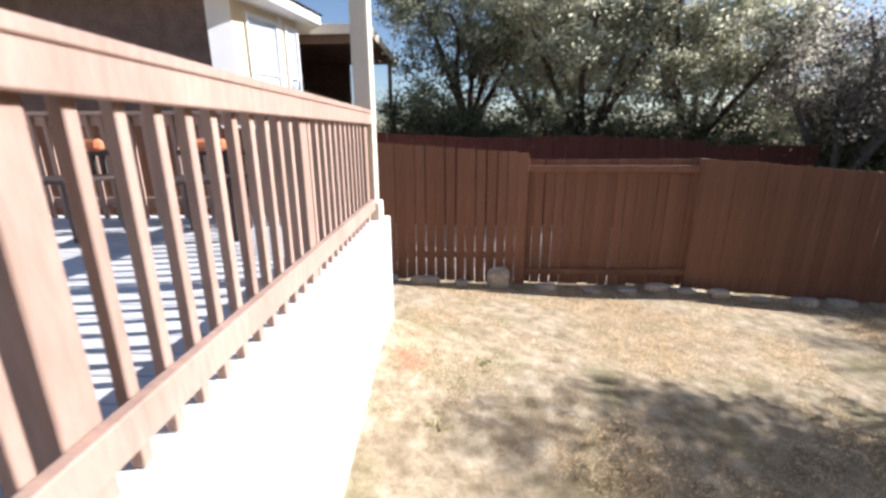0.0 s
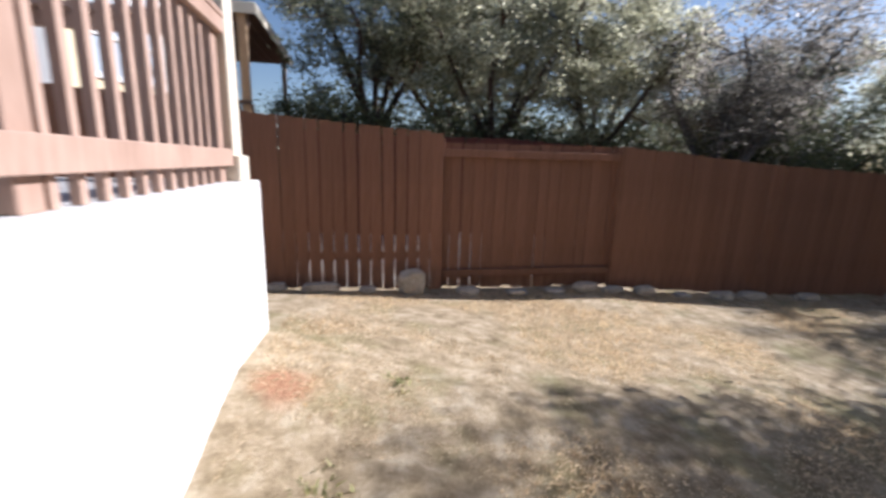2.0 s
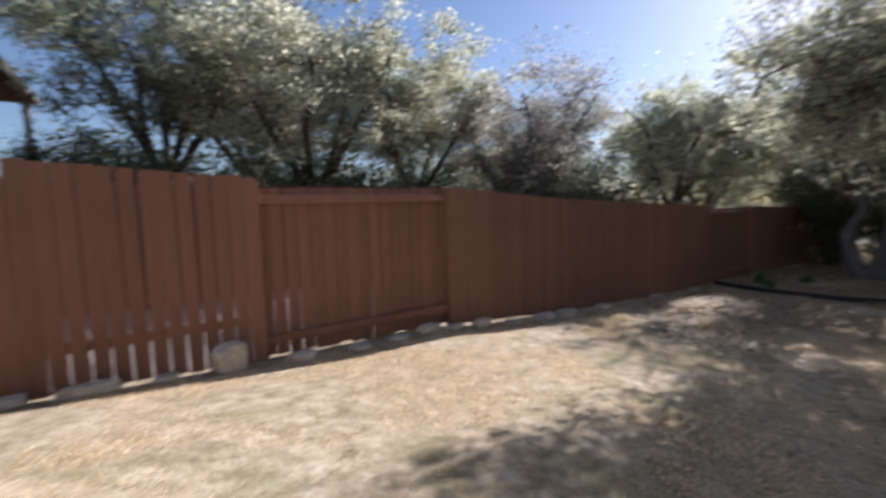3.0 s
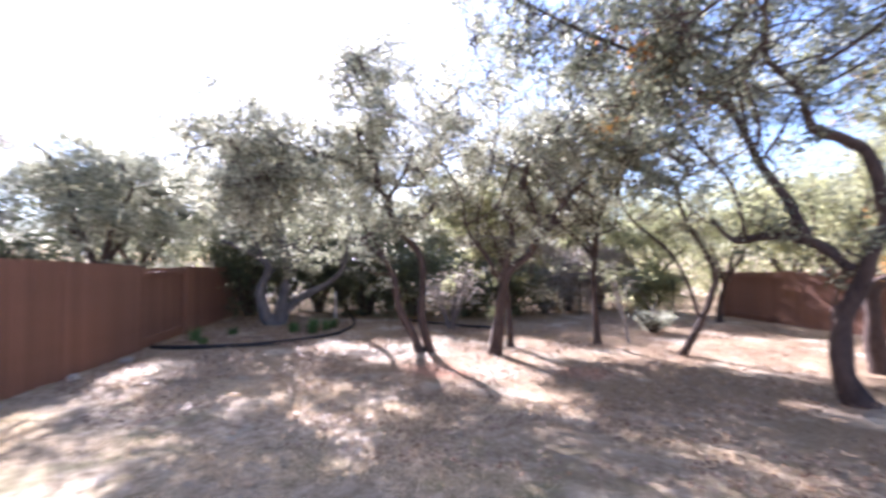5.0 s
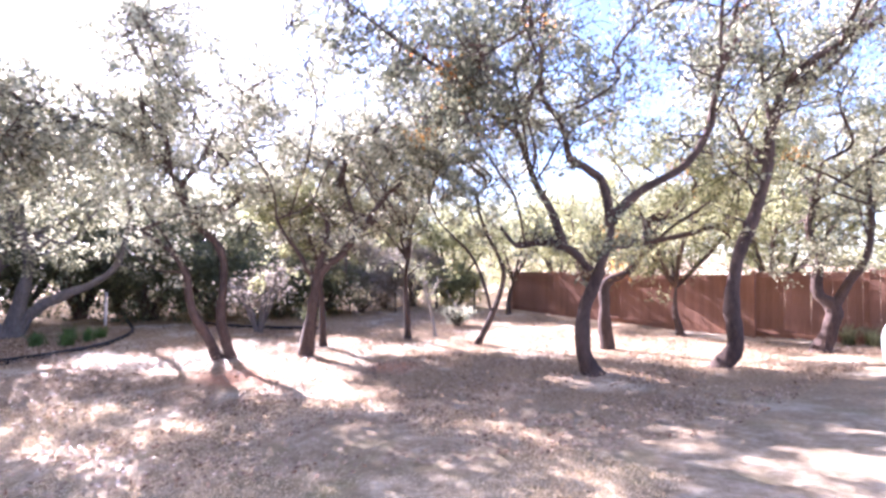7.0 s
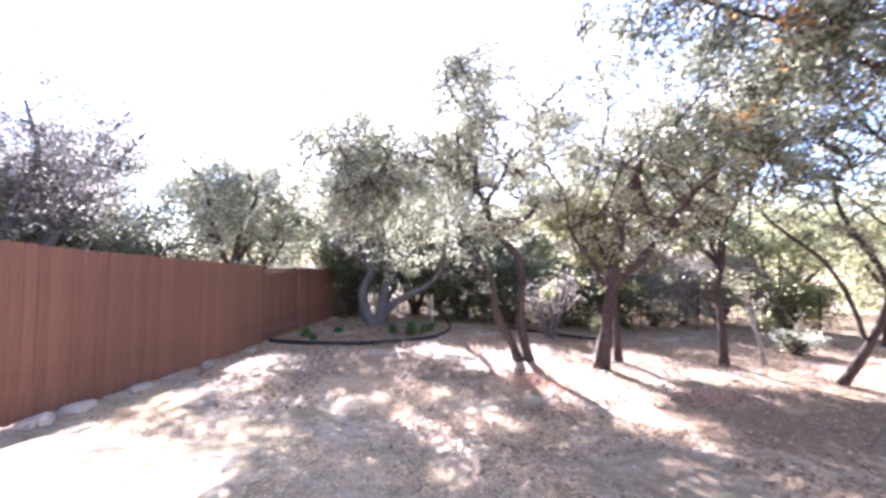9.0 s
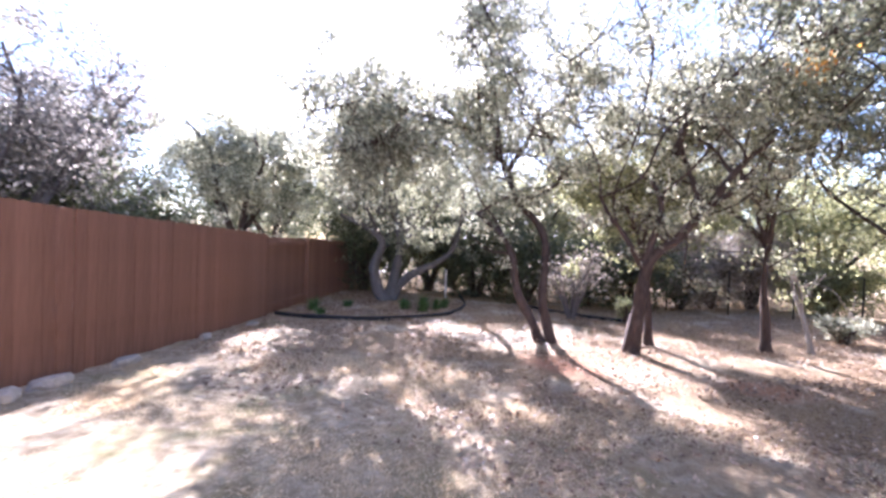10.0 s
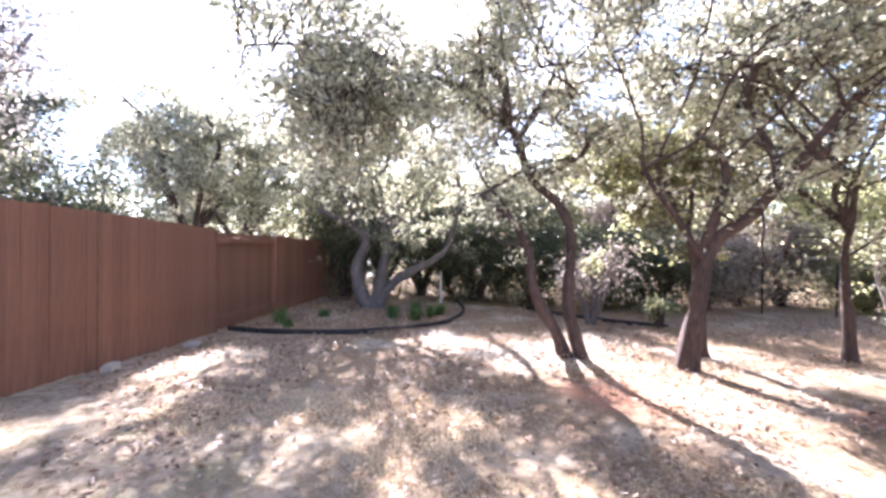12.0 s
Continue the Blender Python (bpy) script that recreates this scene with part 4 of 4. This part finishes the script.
def build_patio():
    c = thing("covered_patio", "neighbouring covered patio with timber soffit on tan posts", "patio cover", (-2.1, 10.2, gz(-2.1, 10.2)))
    c.location = (0, 0, 0)
    x0, x1, y0, y1 = -5.3, -1.85, 10.35, 15.3
    box_part("roof", (x0, x1, y0, y1, 4.33, 4.42), M_ROOF, c, "shingle roof", 0.01)
    n = 14
    for k in range(n):
        a = x0 + 0.03 + (x1 - x0 - 0.06) * k / n
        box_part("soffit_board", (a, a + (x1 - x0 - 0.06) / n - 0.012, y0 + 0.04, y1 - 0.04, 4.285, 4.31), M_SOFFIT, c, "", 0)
    box_part("fascia", (x1 + 0.002, x1 + 0.03, y0, y1, 4.22, 4.43), M_POST, c, "cream fascia board")
    box_part("fascia", (x0, x1 - 0.002, y0 - 0.03, y0 - 0.002, 4.22, 4.43), M_POST, c, "cream fascia board")
    for x, y, w in ((-2.12, 10.5, 0.08), (-2.05, 15.0, 0.06), (-4.6, 10.5, 0.08)):
        box_part("post", (x - w, x + w, y - w, y + w, gz(x, y) - 0.1, 4.28), M_TIMBER, c, "tan timber post")
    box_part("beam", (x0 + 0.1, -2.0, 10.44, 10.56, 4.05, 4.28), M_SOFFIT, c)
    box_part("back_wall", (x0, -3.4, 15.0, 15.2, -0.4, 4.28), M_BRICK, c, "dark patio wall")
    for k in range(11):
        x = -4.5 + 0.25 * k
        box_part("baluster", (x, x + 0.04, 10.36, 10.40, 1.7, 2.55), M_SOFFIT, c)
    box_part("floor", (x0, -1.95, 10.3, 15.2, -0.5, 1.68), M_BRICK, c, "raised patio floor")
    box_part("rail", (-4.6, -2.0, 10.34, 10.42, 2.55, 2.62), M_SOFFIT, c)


build_patio()


# ---- stones along the fence, bed edging, small plants ----
def stone(name, label, at, size, seed, turn=0.0, square=0.0, group="stones along the fence"):
    bm = bmesh.new()
    bmesh.ops.create_icosphere(bm, subdivisions=3, radius=1)
    off = Vector((seed * 3.1, seed * 1.7, 0))
    for v in bm.verts:
        c = v.co.copy()
        big = max(abs(c.x), abs(c.y), abs(c.z))
        c = c.lerp(c / big, square)
        c *= 1 + 0.22 * noise.noise(c * 1.4 + off) + 0.07 * noise.noise(c * 4 + off)
        v.co = Vector((c.x * size[0] / 2, c.y * size[1] / 2, c.z * size[2] / 2 + size[2] * 0.42))
    me = mesh_bm(name, bm, M_STONE)
    ob = tagged(new(name, me), label, "stone", group)
    ob.matrix_basis = pose(at[0], at[1], gz(*at), 0, 0, turn)
    return ob


stone("boulder", "squarish tan limestone block against fence foot", (0.66, 5.62), (0.31, 0.24, 0.31), 1, 8, 0.55)
sr = random.Random(21)
fx = -0.85
while fx < 9.8:
    if not 0.4 < fx < 0.95:
        w = sr.uniform(0.18, 0.42)
        stone("flat_stone", "flat grey limestone laid along fence foot", (fx, 5.70 - 0.017 * (fx + 5.8) + sr.uniform(-0.03, 0.03)), (w, sr.uniform(0.12, 0.18), sr.uniform(0.06, 0.13)), sr.randint(2, 90), sr.uniform(-12, 12), 0.5)
    fx += sr.uniform(0.36, 0.62) if fx < 5.2 else sr.uniform(0.9, 1.9)
stone("rounded_stone", "pale rounded stone on lawn beside fence", (4.9, 5.45), (0.2, 0.16, 0.14), 95, 20, 0.2)


def edging(name, label, pts):
    line = smooth_line([(x, y, 0) for x, y in pts], 8)
    bm = bmesh.new()
    rows = []
    for i, p in enumerate(line):
        d = (line[min(i + 1, len(line) - 1)] - line[max(i - 1, 0)]).normalized()
        n = Vector((d.y, -d.x, 0)) * 0.03
        z = gz(p.x, p.y)
        rows.append([bm.verts.new((p.x + n.x * a, p.y + n.y * a, z + h)) for a, h in ((-1, -0.06), (-0.8, 0.075), (0, 0.09), (0.8, 0.075), (1, -0.06))])
    for r0, r1 in zip(rows, rows[1:]):
        for k in range(4):
            bm.faces.new((r0[k], r0[k + 1], r1[k + 1], r1[k]))
    bm.faces.new(rows[0][::-1])
    bm.faces.new(rows[-1])
    tagged(new(name, mesh_bm(name, bm, M_EDGING)), label, "edging")


edging("bed_edging", "black curved edging strip round the tree bed", [(10.5, 5.55), (10.4, 5.0), (10.4, 4.3), (10.52, 3.6), (10.9, 2.85), (11.35, 2.25), (12.0, 1.75), (13.2, 1.4), (14.3, 1.32), (16.5, 1.5)])
edging("bed_edging", "black edging strip along the brush", [(14.6, -0.4), (13.45, -1.35), (12.75, -2.2), (12.3, -3.0)])


def grass_clump(label, at, height, count, seed, material, group="bed plants"):
    r = np.random.RandomState(seed)
    v, f = [], []
    for k in range(count):
        a, lean = r.uniform(0, 6.283), r.uniform(0.2, 0.9)
        h, w = height * r.uniform(0.6, 1.1), 0.012
        bx, by = r.normal(0, 0.05, 2)
        dx, dy = math.cos(a), math.sin(a)
        n0 = len(v)
        for u in (0, 0.4, 0.75, 1.0):
            o = lean * h * u * u
            z = h * (u - 0.35 * lean * u * u)
            ww = w * (1 - u * 0.9)
            v += [(bx + dx * o - dy * ww, by + dy * o + dx * ww, z), (bx + dx * o + dy * ww, by + dy * o - dx * ww, z)]
        for i in range(3):
            f.append((n0 + 2 * i, n0 + 2 * i + 1, n0 + 2 * i + 3, n0 + 2 * i + 2))
    ob = tagged(new("grass_clump", mesh_of("grass_clump", v, f, material)), label, "plant", group)
    ob.location = (at[0], at[1], gz(*at) - 0.01)


gr = random.Random(4)
for x, y, h in ((11.4, 5.0, 0.4), (11.0, 4.7, 0.22), (12.2, 2.4, 0.4), (12.7, 2.1, 0.42), (13.1, 1.9, 0.38), (12.4, 2.9, 0.35), (13.4, 2.5, 0.4), (13.0, 3.0, 0.3), (12.3, 4.4, 0.25)):
    grass_clump("green strap-leaved clump in the tree bed", (x, y), h, 110, gr.randint(0, 999), M_GREEN)
for x, y, h in ((2.9, -12.4, 0.6), (2.5, -12.3, 0.55), (2.1, -12.5, 0.6), (1.7, -12.2, 0.5), (2.3, -11.9, 0.4)):
    grass_clump("bright green grass clump at far fence foot", (x, y), h, 140, gr.randint(0, 999), M_LEAF_LIGHT, "clumps at the far fence")


for x, y, h in ((-0.1, 2.35, 0.06), (0.25, 3.05, 0.05)):
    grass_clump("low green weed tuft in the dry lawn", (x, y), h, 34, gr.randint(0, 999), M_LEAF_LIGHT, "weed tufts in the lawn")


def stake():
    t = thing("garden_stake", "thin white garden stake with dark cap", "stake", (15.4, 1.95, gz(15.4, 1.95)))
    w = Tubes()
    w.add([(0, 0, -0.1), (0, 0, 0.4), (0.01, 0, 0.95)], 0.03, 0.03, 8)
    part("shaft", w.mesh("shaft", M_TRIM), None, t)
    w = Tubes()
    w.add([(0.01, 0, 0.95), (0.01, 0, 1.02)], 0.05, 0.03, 8)
    part("cap", w.mesh("cap", M_EDGING), None, t)


stake()


def white_tank():
    bm = bmesh.new()
    prof = [(0.24, 0.0), (0.30, 0.05), (0.345, 0.18), (0.36, 0.36), (0.35, 0.55), (0.30, 0.70), (0.20, 0.79), (0.0, 0.82)]
    rings = [[bm.verts.new((r * math.cos(6.283 * k / 28), r * math.sin(6.283 * k / 28), z)) for k in range(28)] for r, z in prof[:-1]]
    for a, b in zip(rings, rings[1:]):
        for k in range(28):
            bm.faces.new((a[k], a[(k + 1) % 28], b[(k + 1) % 28], b[k]))
    tip = bm.verts.new((0, 0, 0.82))
    for k in range(28):
        bm.faces.new((rings[-1][k], rings[-1][(k + 1) % 28], tip))
    bm.faces.new(rings[0][::-1])
    for f in bm.faces:
        f.smooth = True
    ob = tagged(new("garden_urn", mesh_bm("garden_urn", bm, M_TRIM)), "white rounded garden vessel standing on leaf litter", "vessel")
    ob.location = (1.38, -8.3, gz(1.38, -8.3) - 0.01)


white_tank()


# ---- lawn blades and fallen leaves ----
def blades(name, label, count, area, height, material, seed, keep):
    r = np.random.RandomState(seed)
    x, y = r.uniform(area[0], area[1], count * 2), r.uniform(area[2], area[3], count * 2)
    n = np.array([noise.noise(Vector((a * 1.3, b * 1.3, 3))) + 0.5 * noise.noise(Vector((a * 5, b * 5, 7))) for a, b in zip(x, y)])
    ok = np.array([keep(a, b) for a, b in zip(x, y)]) & (n + r.uniform(-0.45, 0.45, len(n)) > -0.75)
    x, y, n = x[ok][:count], y[ok][:count], n[ok][:count]
    k = len(x)
    z = ground_z(x, y) - 0.01
    a, tilt = r.uniform(0, 6.283, k), r.uniform(0.2, 1.3, k)
    h = height * r.uniform(0.5, 1.3, k) * (1 + 0.5 * np.clip(n, -0.5, 1))
    w = 0.0028 * r.uniform(0.7, 1.5, k)
    dx, dy = np.cos(a), np.sin(a)
    b0 = np.stack([x - dy * w, y + dx * w, z], 1)
    b1 = np.stack([x + dy * w, y - dx * w, z], 1)
    m0 = np.stack([x + dx * h * 0.3 * tilt - dy * w * 0.8, y + dy * h * 0.3 * tilt + dx * w * 0.8, z + h * 0.6], 1)
    tp = np.stack([x + dx * h * tilt, y + dy * h * tilt, z + h * (1.05 - 0.3 * tilt)], 1)
    v = np.stack([b0, b1, m0, tp], 1).reshape(-1, 3)
    me = bpy.data.meshes.new(name)
    me.vertices.add(4 * k)
    me.vertices.foreach_set("co", v.astype(np.float32).ravel())
    me.loops.add(6 * k)
    me.loops.foreach_set("vertex_index", (np.arange(k)[:, None] * 4 + np.array([[0, 1, 2, 1, 3, 2]])).astype(np.int32).ravel())
    me.polygons.add(2 * k)
    me.polygons.foreach_set("loop_start", (np.arange(2 * k) * 3).astype(np.int32))
    me.materials.append(material)
    me.update(calc_edges=True)
    tagged(new(name, me), label, "grass", kind="stuff")


blades("lawn_grass", "short dry straw-coloured lawn grass", 240000, (-0.5, 7.5, -2.0, 5.7), 0.023, M_GRASS, 8, lambda x, y: x > -0.54 and x - 0.75 * y < 6.5)


def litter(name, label, count, area, size, material, seed, keep):
    r = np.random.RandomState(seed)
    x, y = r.uniform(area[0], area[1], count), r.uniform(area[2], area[3], count)
    ok = np.array([keep(a, b) and noise.noise(Vector((a * 0.9, b * 0.9, 1))) + r.uniform(-0.4, 0.4) > -0.1 for a, b in zip(x, y)])
    x, y = x[ok], y[ok]
    lv = Leaves(seed)
    lv.p.append(np.stack([x, y, ground_z(x, y) + 0.012 + r.uniform(-0.01, 0.03, len(x))], 1))
    tagged(new(name, lv.mesh(name, size, material, 0.0, 0.3)), label, "leaf litter", kind="stuff")


litter("leaf_litter", "fallen brown oak leaves over bare soil", 90000, (2.0, 15.0, -12.0, 5.5), 0.055, M_LITTER, 77, lambda x, y: x - 0.5 * y > 3.5)
litter("bed_litter", "pale fallen leaves heaped in the tree bed", 9000, (10.6, 16.0, 1.8, 5.4), 0.07, M_LITTER, 78, lambda x, y: (x - 10.6) + (y - 1.8) * 0.5 > 0.5)
